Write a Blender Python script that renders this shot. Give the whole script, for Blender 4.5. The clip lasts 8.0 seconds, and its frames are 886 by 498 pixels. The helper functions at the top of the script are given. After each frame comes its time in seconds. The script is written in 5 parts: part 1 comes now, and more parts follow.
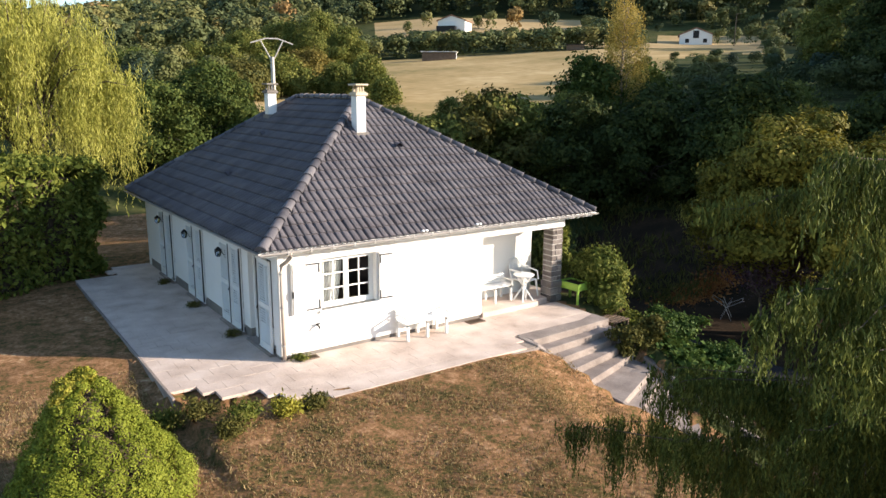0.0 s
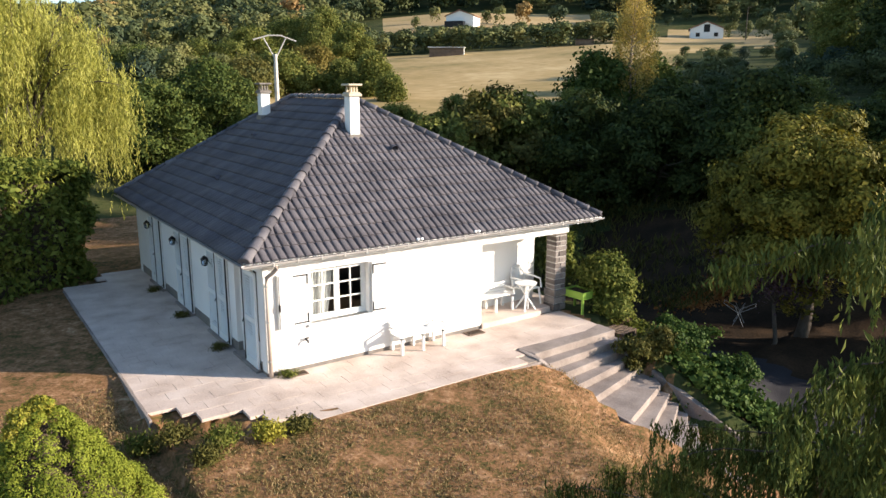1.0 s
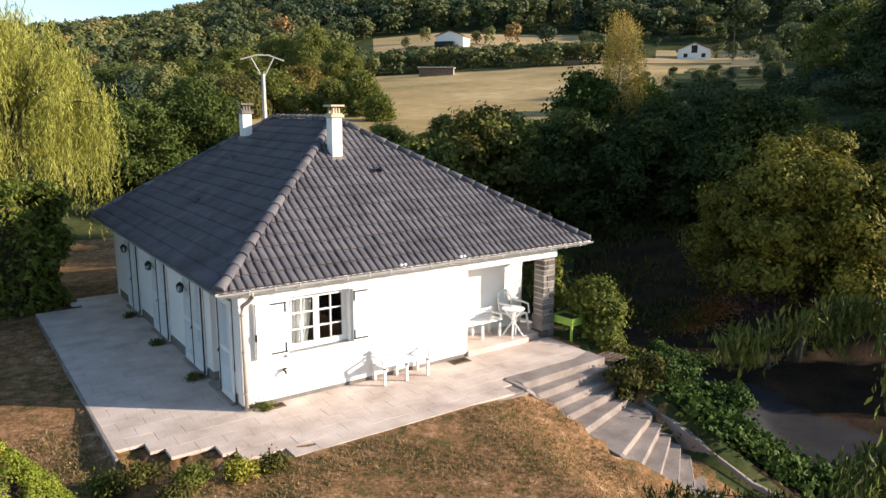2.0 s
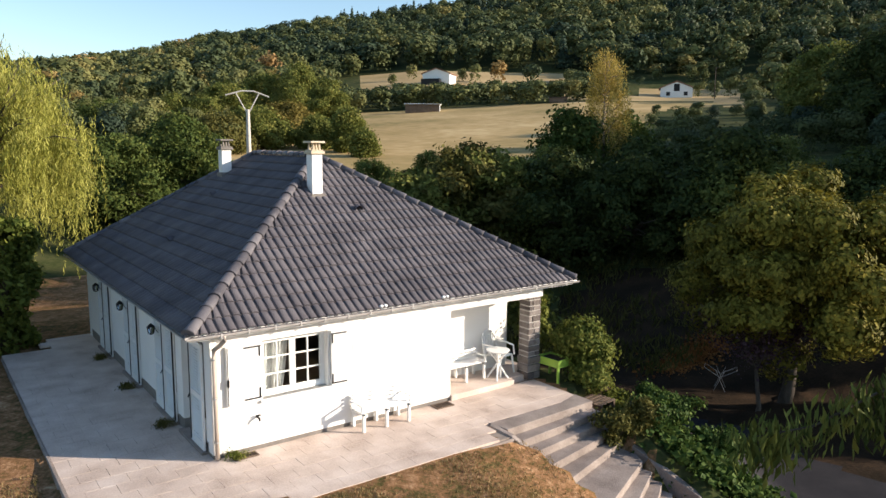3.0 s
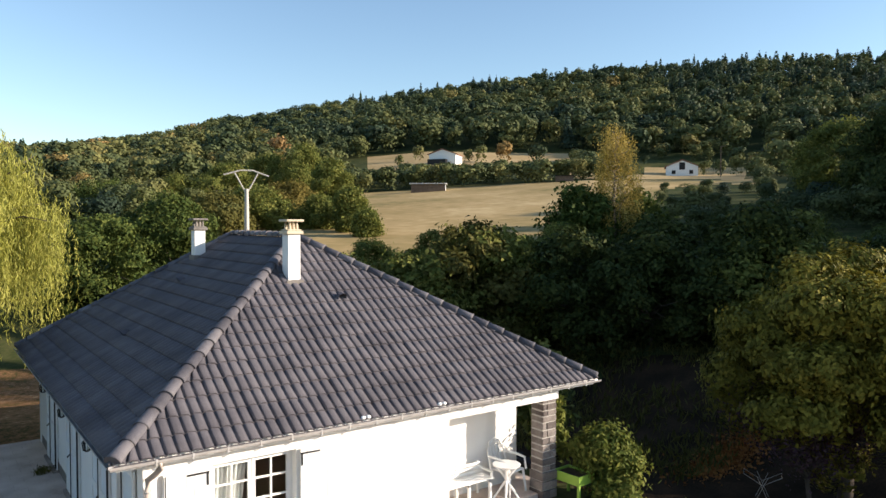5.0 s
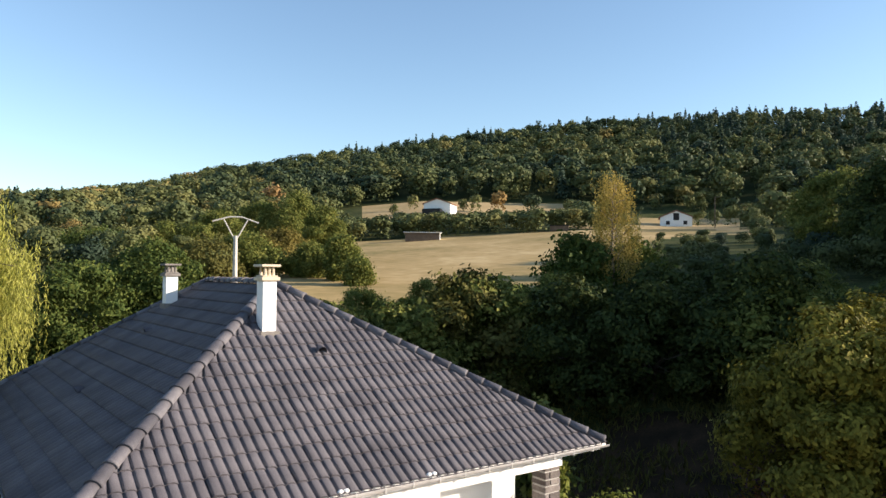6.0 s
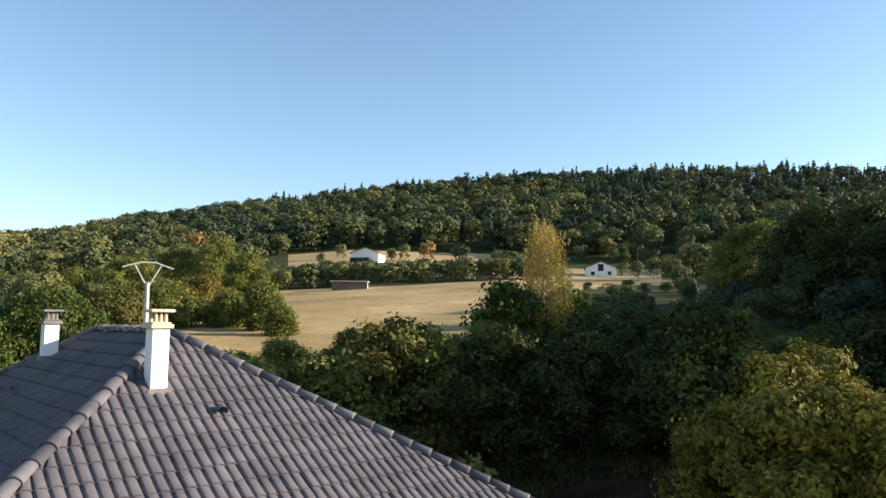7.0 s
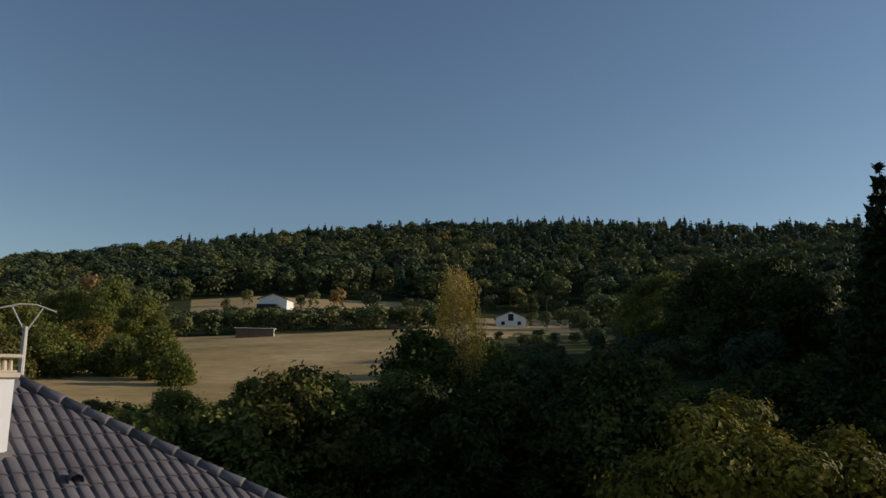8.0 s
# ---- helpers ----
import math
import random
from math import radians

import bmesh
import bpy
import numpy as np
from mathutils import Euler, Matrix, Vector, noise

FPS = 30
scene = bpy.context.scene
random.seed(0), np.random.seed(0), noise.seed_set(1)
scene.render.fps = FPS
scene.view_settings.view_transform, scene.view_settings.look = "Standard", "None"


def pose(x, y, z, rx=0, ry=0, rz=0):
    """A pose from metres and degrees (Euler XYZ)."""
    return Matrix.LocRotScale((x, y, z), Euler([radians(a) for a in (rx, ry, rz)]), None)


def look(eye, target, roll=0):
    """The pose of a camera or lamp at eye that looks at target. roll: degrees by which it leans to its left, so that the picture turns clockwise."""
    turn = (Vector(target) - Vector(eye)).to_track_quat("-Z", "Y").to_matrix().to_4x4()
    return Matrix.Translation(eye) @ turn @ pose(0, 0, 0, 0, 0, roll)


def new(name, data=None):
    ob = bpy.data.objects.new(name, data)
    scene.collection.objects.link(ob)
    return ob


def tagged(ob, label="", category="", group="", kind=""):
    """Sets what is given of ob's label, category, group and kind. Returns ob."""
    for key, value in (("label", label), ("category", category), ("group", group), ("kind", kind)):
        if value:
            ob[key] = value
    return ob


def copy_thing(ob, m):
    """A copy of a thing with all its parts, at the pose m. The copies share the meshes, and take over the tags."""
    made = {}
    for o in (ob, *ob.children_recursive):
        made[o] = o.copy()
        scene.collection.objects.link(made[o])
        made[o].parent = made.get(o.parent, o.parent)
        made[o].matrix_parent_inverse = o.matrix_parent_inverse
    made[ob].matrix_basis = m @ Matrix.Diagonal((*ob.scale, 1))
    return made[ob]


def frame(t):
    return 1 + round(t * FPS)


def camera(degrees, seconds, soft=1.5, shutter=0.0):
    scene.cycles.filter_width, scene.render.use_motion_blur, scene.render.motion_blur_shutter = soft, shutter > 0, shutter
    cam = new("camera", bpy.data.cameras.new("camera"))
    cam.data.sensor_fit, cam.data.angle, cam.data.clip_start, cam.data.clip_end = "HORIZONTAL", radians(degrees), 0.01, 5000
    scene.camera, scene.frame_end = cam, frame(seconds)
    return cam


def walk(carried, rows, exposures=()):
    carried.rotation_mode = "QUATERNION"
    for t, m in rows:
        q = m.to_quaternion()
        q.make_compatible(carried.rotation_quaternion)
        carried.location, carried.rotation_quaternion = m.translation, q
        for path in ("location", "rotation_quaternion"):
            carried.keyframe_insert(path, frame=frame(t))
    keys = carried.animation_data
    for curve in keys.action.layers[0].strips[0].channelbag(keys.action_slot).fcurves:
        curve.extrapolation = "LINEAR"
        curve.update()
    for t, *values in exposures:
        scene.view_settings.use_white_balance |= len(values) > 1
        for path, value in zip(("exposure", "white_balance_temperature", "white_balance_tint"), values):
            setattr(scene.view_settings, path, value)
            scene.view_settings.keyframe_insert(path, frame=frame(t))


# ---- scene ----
cam = camera(62.9, 8.0)
PATH = [
    (0, (-5.852, -14.204, 5.747), (-4.713, -12.614, 5.326), 0.47),
    (0.5, (-5.468, -13.934, 5.810), (-4.341, -12.338, 5.383), 0.33),
    (1, (-5.074, -13.629, 5.862), (-3.958, -12.026, 5.429), 0.20),
    (2.5, (-4.495, -13.124, 5.915), (-3.331, -11.533, 5.580), 0.42),
    (3, (-4.281, -12.919, 5.927), (-3.099, -11.331, 5.640), 0.51),
    (3.5, (-3.929, -12.564, 5.938), (-2.744, -10.972, 5.696), 0.45),
    (4, (-3.477, -12.074, 5.938), (-2.294, -10.473, 5.745), 0.39),
    (4.5, (-3.042, -11.570, 5.924), (-1.860, -9.963, 5.790), 0.26),
    (6, (-1.744, -9.957, 5.832), (-0.557, -8.349, 5.898), 0.42),
    (6.5, (-1.285, -9.385, 5.798), (-0.039, -7.826, 5.935), 0.49),
    (7, (-0.734, -8.726, 5.769), (0.599, -7.249, 5.974), 0.39),
    (7.5, (-0.343, -8.286, 5.760), (1.074, -6.901, 6.037), 0.69),
    (8, (0.224, -7.695, 5.767), (1.713, -6.404, 6.107), 0.57),
]

FADE = [(0.0, 0.30), (1.2, 0.28), (2.5, 0.02), (4.5, 0.0), (6.0, 0.12), (7.5, 0.18), (7.6, -0.05), (7.7, -0.33), (7.8, -0.65), (7.9, -1.0), (8.0, -1.35)]
EXPOSURE = 0.9
walk(cam, [(t, look(eye, target, roll)) for t, eye, target, roll in PATH], [(t, EXPOSURE + e) for t, e in FADE])

# ---- world and sun ----
SUN_EL, SUN_XY = radians(17.0), Vector((0.77, -0.635)).normalized()
world = bpy.data.worlds.new("sky")
scene.world = world
world.use_nodes = True
wn = world.node_tree
sky = wn.nodes.new("ShaderNodeTexSky")
sky.sky_type, sky.sun_disc = "NISHITA", False
sky.sun_elevation, sky.sun_rotation = SUN_EL, math.atan2(SUN_XY.x, SUN_XY.y)
sky.air_density, sky.dust_density, sky.ozone_density = 1.0, 0.3, 2.0
wn.links.new(sky.outputs[0], wn.nodes["Background"].inputs[0])
wn.nodes["Background"].inputs[1].default_value = 0.12
sun_data = bpy.data.lights.new("sun", "SUN")
sun_data.energy, sun_data.angle, sun_data.color = 5.0, radians(0.6), (1.0, 0.86, 0.72)
sun = new("sun", sun_data)
sun_to = Vector((SUN_XY.x * math.cos(SUN_EL), SUN_XY.y * math.cos(SUN_EL), math.sin(SUN_EL)))
sun.matrix_world = look(tuple(sun_to * 100), (0, 0, 0))

# ---- materials ----


def material(name, colours, scale=4.0, rough=0.8, bump=0.2, fine=40.0, metal=0.0, leaf=0.0, rand="", amount=0.45, contrast=(0.3, 0.7), spec=0.3, coords="Object", stretch=(1, 1, 1)):
    """Two scales of noise over a ramp of colours, with fine relief. rand: Object or Island shifts the tone piece by piece."""
    m = bpy.data.materials.new(name)
    m.use_nodes = True
    nt = m.node_tree
    n, l = nt.nodes, nt.links
    b = n["Principled BSDF"]
    b.inputs["Roughness"].default_value, b.inputs["Metallic"].default_value = rough, metal
    b.inputs["Specular IOR Level"].default_value = spec
    co = n.new("ShaderNodeNewGeometry" if coords == "Position" else "ShaderNodeTexCoord")
    mp = n.new("ShaderNodeMapping")
    mp.inputs["Scale"].default_value = stretch
    l.new(co.outputs[coords], mp.inputs[0])
    big, small = n.new("ShaderNodeTexNoise"), n.new("ShaderNodeTexNoise")
    for node, s in ((big, scale), (small, fine)):
        node.inputs["Scale"].default_value, node.inputs["Detail"].default_value = s, 5
        l.new(mp.outputs[0], node.inputs["Vector"])
    mix = n.new("ShaderNodeMix")
    mix.inputs[0].default_value = 0.35
    l.new(big.outputs["Fac"], mix.inputs[2])
    l.new(small.outputs["Fac"], mix.inputs[3])
    value = mix.outputs[0]
    if rand:
        src = n.new("ShaderNodeObjectInfo" if rand == "Object" else "ShaderNodeNewGeometry")
        out = src.outputs["Random"] if rand == "Object" else src.outputs["Random Per Island"]
        shift = n.new("ShaderNodeMath")
        shift.operation, shift.inputs[1].default_value, shift.inputs[2].default_value = "MULTIPLY_ADD", amount, -amount / 2
        l.new(out, shift.inputs[0])
        add = n.new("ShaderNodeMath")
        l.new(value, add.inputs[0])
        l.new(shift.outputs[0], add.inputs[1])
        value = add.outputs[0]
    ramp = n.new("ShaderNodeValToRGB")
    el = ramp.color_ramp.elements
    for k, c in enumerate(colours):
        at = contrast[0] + (contrast[1] - contrast[0]) * k / max(1, len(colours) - 1)
        e = el[k] if k < 2 else el.new(at)
        e.position, e.color = at, (*c, 1)
    l.new(value, ramp.inputs[0])
    l.new(ramp.outputs[0], b.inputs["Base Color"])
    if bump:
        bp = n.new("ShaderNodeBump")
        bp.inputs["Strength"].default_value, bp.inputs["Distance"].default_value = bump, 0.02
        l.new(small.outputs["Fac"], bp.inputs["Height"])
        l.new(bp.outputs[0], b.inputs["Normal"])
    if leaf:
        tr, ms = n.new("ShaderNodeBsdfTranslucent"), n.new("ShaderNodeMixShader")
        l.new(ramp.outputs[0], tr.inputs[0])
        ms.inputs[0].default_value = leaf
        l.new(b.outputs[0], ms.inputs[1])
        l.new(tr.outputs[0], ms.inputs[2])
        l.new(ms.outputs[0], n["Material Output"].inputs[0])
    return m


def ground_cover(name, colours, scales, weights, contrast, bump):
    """Ground with patches, mottles and blades: three scales of noise over a ramp."""
    m = bpy.data.materials.new(name)
    m.use_nodes = True
    n, l = m.node_tree.nodes, m.node_tree.links
    b = n["Principled BSDF"]
    b.inputs["Roughness"].default_value, b.inputs["Specular IOR Level"].default_value = 1.0, 0.04
    co = n.new("ShaderNodeTexCoord")
    total, height = None, None
    for s, w in zip(scales, weights):
        t = n.new("ShaderNodeTexNoise")
        t.inputs["Scale"].default_value, t.inputs["Detail"].default_value, t.inputs["Roughness"].default_value = s, 6, 0.65
        l.new(co.outputs["Object"], t.inputs["Vector"])
        k = n.new("ShaderNodeMath")
        k.operation, k.inputs[1].default_value = "MULTIPLY_ADD", w
        l.new(t.outputs["Fac"], k.inputs[0])
        if total is None:
            k.inputs[2].default_value = 0.0
        else:
            l.new(total, k.inputs[2])
        total, height = k.outputs[0], t.outputs["Fac"]
    ramp = n.new("ShaderNodeValToRGB")
    for k, c in enumerate(colours):
        at = contrast[0] + (contrast[1] - contrast[0]) * k / (len(colours) - 1)
        e = ramp.color_ramp.elements[k] if k < 2 else ramp.color_ramp.elements.new(at)
        e.position, e.color = at, (*c, 1)
    l.new(total, ramp.inputs[0])
    l.new(ramp.outputs[0], b.inputs["Base Color"])
    bp = n.new("ShaderNodeBump")
    bp.inputs["Strength"].default_value, bp.inputs["Distance"].default_value = bump, 0.05
    l.new(total, bp.inputs["Height"])
    l.new(bp.outputs[0], b.inputs["Normal"])
    return m


def leafy(name, colours, scale=0.6, leaf=0.3):
    return material(name, colours, scale=scale, rough=0.6, bump=0.0, fine=6.0, leaf=leaf, rand="Island", contrast=(0.2, 0.8), spec=0.07)


WHITE = material("white_render", [(0.74, 0.73, 0.70), (0.80, 0.79, 0.76), (0.83, 0.82, 0.80)], scale=1.2, rough=0.9, bump=0.35, fine=60, coords="Position")
PAINT = material("white_paint", [(0.76, 0.76, 0.74), (0.82, 0.82, 0.80)], scale=3, rough=0.5, bump=0.05)
PLASTIC = material("white_plastic", [(0.78, 0.78, 0.76), (0.84, 0.84, 0.82)], scale=5, rough=0.35, bump=0.02)
IRON = material("black_iron", [(0.012, 0.012, 0.013), (0.03, 0.03, 0.032)], scale=8, rough=0.5, bump=0.1, metal=0.4)
ROOF = material("anthracite_tile", [(0.066, 0.062, 0.071), (0.102, 0.095, 0.106), (0.145, 0.134, 0.145)], scale=1.6, rough=0.75, bump=0.35, fine=70, amount=0.07, rand="Object", spec=0.12, coords="Position")
ROOF_ISLAND = material("anthracite_tile_far", [(0.066, 0.062, 0.071), (0.102, 0.095, 0.106), (0.145, 0.134, 0.145)], scale=1.6, rough=0.75, bump=0.35, fine=70, amount=0.07, rand="Island", spec=0.12, coords="Position")
HIP = material("worn_hip_tile", [(0.07, 0.066, 0.074), (0.115, 0.108, 0.118), (0.17, 0.158, 0.162)], scale=3, rough=0.7, bump=0.4, fine=60, rand="Object", coords="Position")
MORTAR = material("pale_mortar", [(0.34, 0.32, 0.29), (0.50, 0.47, 0.43)], scale=9, rough=0.95, bump=0.6)
PLINTH = material("grey_plinth", [(0.14, 0.125, 0.11), (0.26, 0.235, 0.21)], scale=4, rough=0.95, bump=0.5)
ZINC = material("weathered_zinc", [(0.38, 0.36, 0.345), (0.60, 0.585, 0.57)], scale=3, rough=0.45, bump=0.08, metal=0.35)
PIPE = material("beige_downpipe", [(0.40, 0.33, 0.28), (0.56, 0.48, 0.42)], scale=3, rough=0.5, bump=0.05)
WOOD = material("weathered_wood", [(0.06, 0.04, 0.03), (0.12, 0.085, 0.06), (0.20, 0.15, 0.11)], scale=6, rough=0.9, bump=0.4, stretch=(1, 8, 8))
STONE = material("grey_brown_stone", [(0.085, 0.070, 0.064), (0.17, 0.145, 0.13), (0.29, 0.255, 0.23)], scale=3, rough=0.85, bump=0.8, fine=30, rand="Object", contrast=(0.25, 0.75), coords="Position")
PAVER = material("pinkish_paver", [(0.34, 0.262, 0.215), (0.49, 0.39, 0.325), (0.59, 0.48, 0.405), (0.67, 0.565, 0.49)], scale=1.3, rough=0.85, bump=0.4, fine=30, amount=0.04, contrast=(0.30, 0.62), rand="Object", coords="Position")
PAVER_ISLAND = material("pinkish_paver_far", [(0.34, 0.262, 0.215), (0.49, 0.39, 0.325), (0.59, 0.48, 0.405), (0.67, 0.565, 0.49)], scale=1.3, rough=0.85, bump=0.4, fine=30, amount=0.04, contrast=(0.30, 0.62), rand="Island", coords="Position")
CONCRETE = material("weathered_concrete", [(0.16, 0.13, 0.112), (0.27, 0.225, 0.198), (0.39, 0.335, 0.295)], scale=1.8, rough=0.92, bump=0.5, fine=35, coords="Position")
JOINT = material("dark_joint", [(0.20, 0.165, 0.135), (0.34, 0.285, 0.24)], scale=6, rough=1.0, bump=0.3)
# Planter soil; also paints the shade inside hedge, conifer and gratings.
SOIL_AND_SHADE = material("dark_soil_and_shade", [(0.035, 0.025, 0.018), (0.09, 0.065, 0.045)], scale=5, rough=1.0, bump=0.9, fine=25)
LAWN = ground_cover("dry_lawn", [(0.045, 0.045, 0.016), (0.105, 0.085, 0.032), (0.225, 0.12, 0.058), (0.33, 0.19, 0.10), (0.50, 0.35, 0.20)], (0.45, 3.6, 14.0), (0.30, 0.36, 0.34), (0.37, 0.64), 1.0)
MEADOW = ground_cover("rough_grass", [(0.018, 0.028, 0.010), (0.045, 0.058, 0.02), (0.085, 0.085, 0.034), (0.16, 0.135, 0.06)], (0.12, 0.9, 6.0), (0.4, 0.33, 0.27), (0.36, 0.66), 0.8)
FIELD = material("mown_field", [(0.20, 0.175, 0.065), (0.34, 0.25, 0.11), (0.45, 0.32, 0.15), (0.56, 0.42, 0.22)], scale=0.09, rough=1.0, bump=0.3, fine=0.9, spec=0.05, stretch=(0.75, 0.75, 2.0), contrast=(0.32, 0.68))
DRY = material("dry_hillside", [(0.24, 0.21, 0.08), (0.42, 0.30, 0.15), (0.50, 0.37, 0.20)], scale=0.05, rough=1.0, bump=0.3, fine=1.0, spec=0.05)
FLOOR_W = material("forest_floor", [(0.02, 0.03, 0.01), (0.05, 0.055, 0.02)], scale=0.1, rough=1.0, bump=0.3, fine=2.0, spec=0.05)
ASPHALT = material("asphalt", [(0.024, 0.023, 0.026), (0.045, 0.043, 0.046)], scale=1.0, rough=1.0, bump=0.5, fine=50, spec=0.08)
# Brown leaf mould, darkened so that the yard's shade is in its colour.
MOULD_IN_SHADE = material("shaded_leaf_mould", [(0.016, 0.012, 0.008), (0.035, 0.024, 0.015), (0.075, 0.045, 0.025)], scale=0.8, rough=1.0, bump=0.9, fine=12, spec=0.05)
BARK = material("bark", [(0.05, 0.04, 0.03), (0.14, 0.11, 0.085)], scale=4, rough=1.0, bump=0.9, fine=20, stretch=(1, 1, 0.3))
PALE_BARK = material("pale_bark", [(0.17, 0.135, 0.10), (0.34, 0.28, 0.22)], scale=5, rough=0.95, bump=0.6, fine=20)
BRICKW = material("brown_timber", [(0.10, 0.07, 0.05), (0.18, 0.13, 0.095)], scale=2, rough=0.9, bump=0.4)
GREENP = material("lime_green_plastic", [(0.26, 0.42, 0.055), (0.32, 0.48, 0.08)], scale=3, rough=0.45, bump=0.03)
INSIDE = material("dim_interior", [(0.10, 0.09, 0.08), (0.16, 0.145, 0.13)], scale=1, rough=0.9, bump=0.0)
CURTAIN = material("white_voile", [(0.70, 0.69, 0.68), (0.80, 0.80, 0.79)], scale=2, rough=0.9, bump=0.05, leaf=0.5)
PINKROOF = material("red_clay_roof", [(0.20, 0.10, 0.07), (0.30, 0.16, 0.11)], scale=1, rough=0.9, bump=0.2)
POLE = material("concrete_pole", [(0.42, 0.39, 0.35), (0.58, 0.55, 0.50)], scale=1.5, rough=0.9, bump=0.3)
POT = material("cream_terracotta", [(0.52, 0.43, 0.30), (0.66, 0.57, 0.43)], scale=4, rough=0.9, bump=0.3)
GLASS = bpy.data.materials.new("window_glass")
GLASS.use_nodes = True
_g = GLASS.node_tree.nodes["Principled BSDF"]
_g.inputs["Base Color"].default_value, _g.inputs["Roughness"].default_value = (0.9, 0.95, 0.95, 1), 0.03
_g.inputs["Transmission Weight"].default_value, _g.inputs["IOR"].default_value = 1.0, 1.45

L_WILLOW = leafy("willow_leaf", [(0.20, 0.20, 0.035), (0.36, 0.36, 0.075), (0.54, 0.51, 0.15)], leaf=0.35)
L_HEDGE = leafy("hedge_leaf", [(0.028, 0.043, 0.013), (0.064, 0.085, 0.020), (0.145, 0.152, 0.034)], leaf=0.2)
L_LAUREL = leafy("laurel_leaf", [(0.055, 0.075, 0.016), (0.115, 0.140, 0.026), (0.22, 0.225, 0.045)], leaf=0.2)
L_OAK = leafy("oak_leaf", [(0.038, 0.062, 0.016), (0.076, 0.105, 0.026), (0.138, 0.155, 0.036)], leaf=0.25)
# Darker copy of the oak leaf, with shade put into the colour.
L_OAK_SHADE = leafy("oak_leaf_shade", [(0.024, 0.038, 0.012), (0.046, 0.062, 0.018), (0.085, 0.094, 0.024)], leaf=0.15)
L_LIGHT = leafy("light_leaf", [(0.078, 0.098, 0.024), (0.150, 0.168, 0.040), (0.26, 0.25, 0.066)], leaf=0.3)
L_MAPLE = leafy("maple_leaf", [(0.070, 0.068, 0.013), (0.145, 0.134, 0.022), (0.30, 0.25, 0.044)], leaf=0.18)
L_GOLD = leafy("golden_leaf", [(0.11, 0.10, 0.022), (0.19, 0.155, 0.04), (0.30, 0.23, 0.07)], leaf=0.35)
L_LIME = leafy("lime_needles", [(0.095, 0.120, 0.014), (0.165, 0.195, 0.024), (0.25, 0.27, 0.04)], scale=1.2, leaf=0.1)
L_YELLOW = leafy("yellow_leaf", [(0.20, 0.20, 0.03), (0.36, 0.33, 0.05), (0.46, 0.40, 0.09)], leaf=0.3)
L_NOOTKA = leafy("weeping_conifer", [(0.028, 0.044, 0.013), (0.085, 0.108, 0.026), (0.20, 0.215, 0.052)], scale=1.5, leaf=0.15)
L_SPRUCE = leafy("spruce_needles", [(0.012, 0.022, 0.009), (0.030, 0.045, 0.015)], leaf=0.1)
L_SHRUB = leafy("shrub_leaf", [(0.061, 0.085, 0.017), (0.122, 0.145, 0.030), (0.220, 0.220, 0.051)], leaf=0.3)
L_OLIVE = leafy("olive_shrub_leaf", [(0.06, 0.06, 0.018), (0.11, 0.105, 0.028), (0.17, 0.15, 0.045)], leaf=0.25)
L_IVY = leafy("ivy_leaf", [(0.024, 0.050, 0.013), (0.055, 0.095, 0.021), (0.122, 0.170, 0.043)], leaf=0.2)
L_PURPLE = leafy("purple_leaf", [(0.035, 0.020, 0.028), (0.08, 0.045, 0.06), (0.14, 0.085, 0.10)], leaf=0.2)
L_LITTER = leafy("fallen_leaves", [(0.16, 0.06, 0.02), (0.30, 0.12, 0.035), (0.40, 0.20, 0.06)], leaf=0.1)
L_STRAW = leafy("dry_grass_blade", [(0.10, 0.095, 0.03), (0.26, 0.19, 0.09), (0.42, 0.31, 0.16)], scale=0.9, leaf=0.2)
L_BIRCH = leafy("autumn_birch_leaf", [(0.24, 0.19, 0.045), (0.44, 0.33, 0.08), (0.64, 0.48, 0.15)], leaf=0.35)


def wood_material():
    """Far woods: tone from the tree's own 'tint' value."""
    m = leafy("far_woods", [(0.05, 0.07, 0.02)], leaf=0.15)
    nt = m.node_tree
    n, l = nt.nodes, nt.links
    at = n.new("ShaderNodeAttribute")
    at.attribute_name = "tint"
    ramp = n.new("ShaderNodeValToRGB")
    # Dark stops are shifted to blue: distance haze put into leaf colour.
    stops = [(0.0, (0.024, 0.041, 0.030)), (0.3, (0.062, 0.080, 0.036)), (0.55, (0.108, 0.117, 0.043)), (0.75, (0.155, 0.150, 0.054)), (0.88, (0.23, 0.165, 0.058)), (1.0, (0.27, 0.165, 0.07))]
    for k, (p, c) in enumerate(stops):
        e = ramp.color_ramp.elements[k] if k < 2 else ramp.color_ramp.elements.new(p)
        e.position, e.color = p, (*c, 1)
    l.new(at.outputs["Fac"], ramp.inputs[0])
    geo, hsv = n.new("ShaderNodeNewGeometry"), n.new("ShaderNodeHueSaturation")
    mr = n.new("ShaderNodeMapRange")
    mr.inputs[3].default_value, mr.inputs[4].default_value = 0.95, 1.25
    l.new(geo.outputs["Random Per Island"], mr.inputs[0])
    l.new(mr.outputs[0], hsv.inputs["Value"])
    l.new(ramp.outputs[0], hsv.inputs["Color"])
    l.new(hsv.outputs[0], n["Principled BSDF"].inputs["Base Color"])
    for node in n:
        if node.bl_idname == "ShaderNodeBsdfTranslucent":
            l.new(hsv.outputs[0], node.inputs[0])
    return m


WOODS = wood_material()

# ---- mesh helpers ----


def thing(name, at=(0, 0, 0), rz=0.0, label="", category="", group="", kind=""):
    e = new(name)
    e.matrix_world = pose(*at, 0, 0, rz)
    return tagged(e, label, category, group, kind)


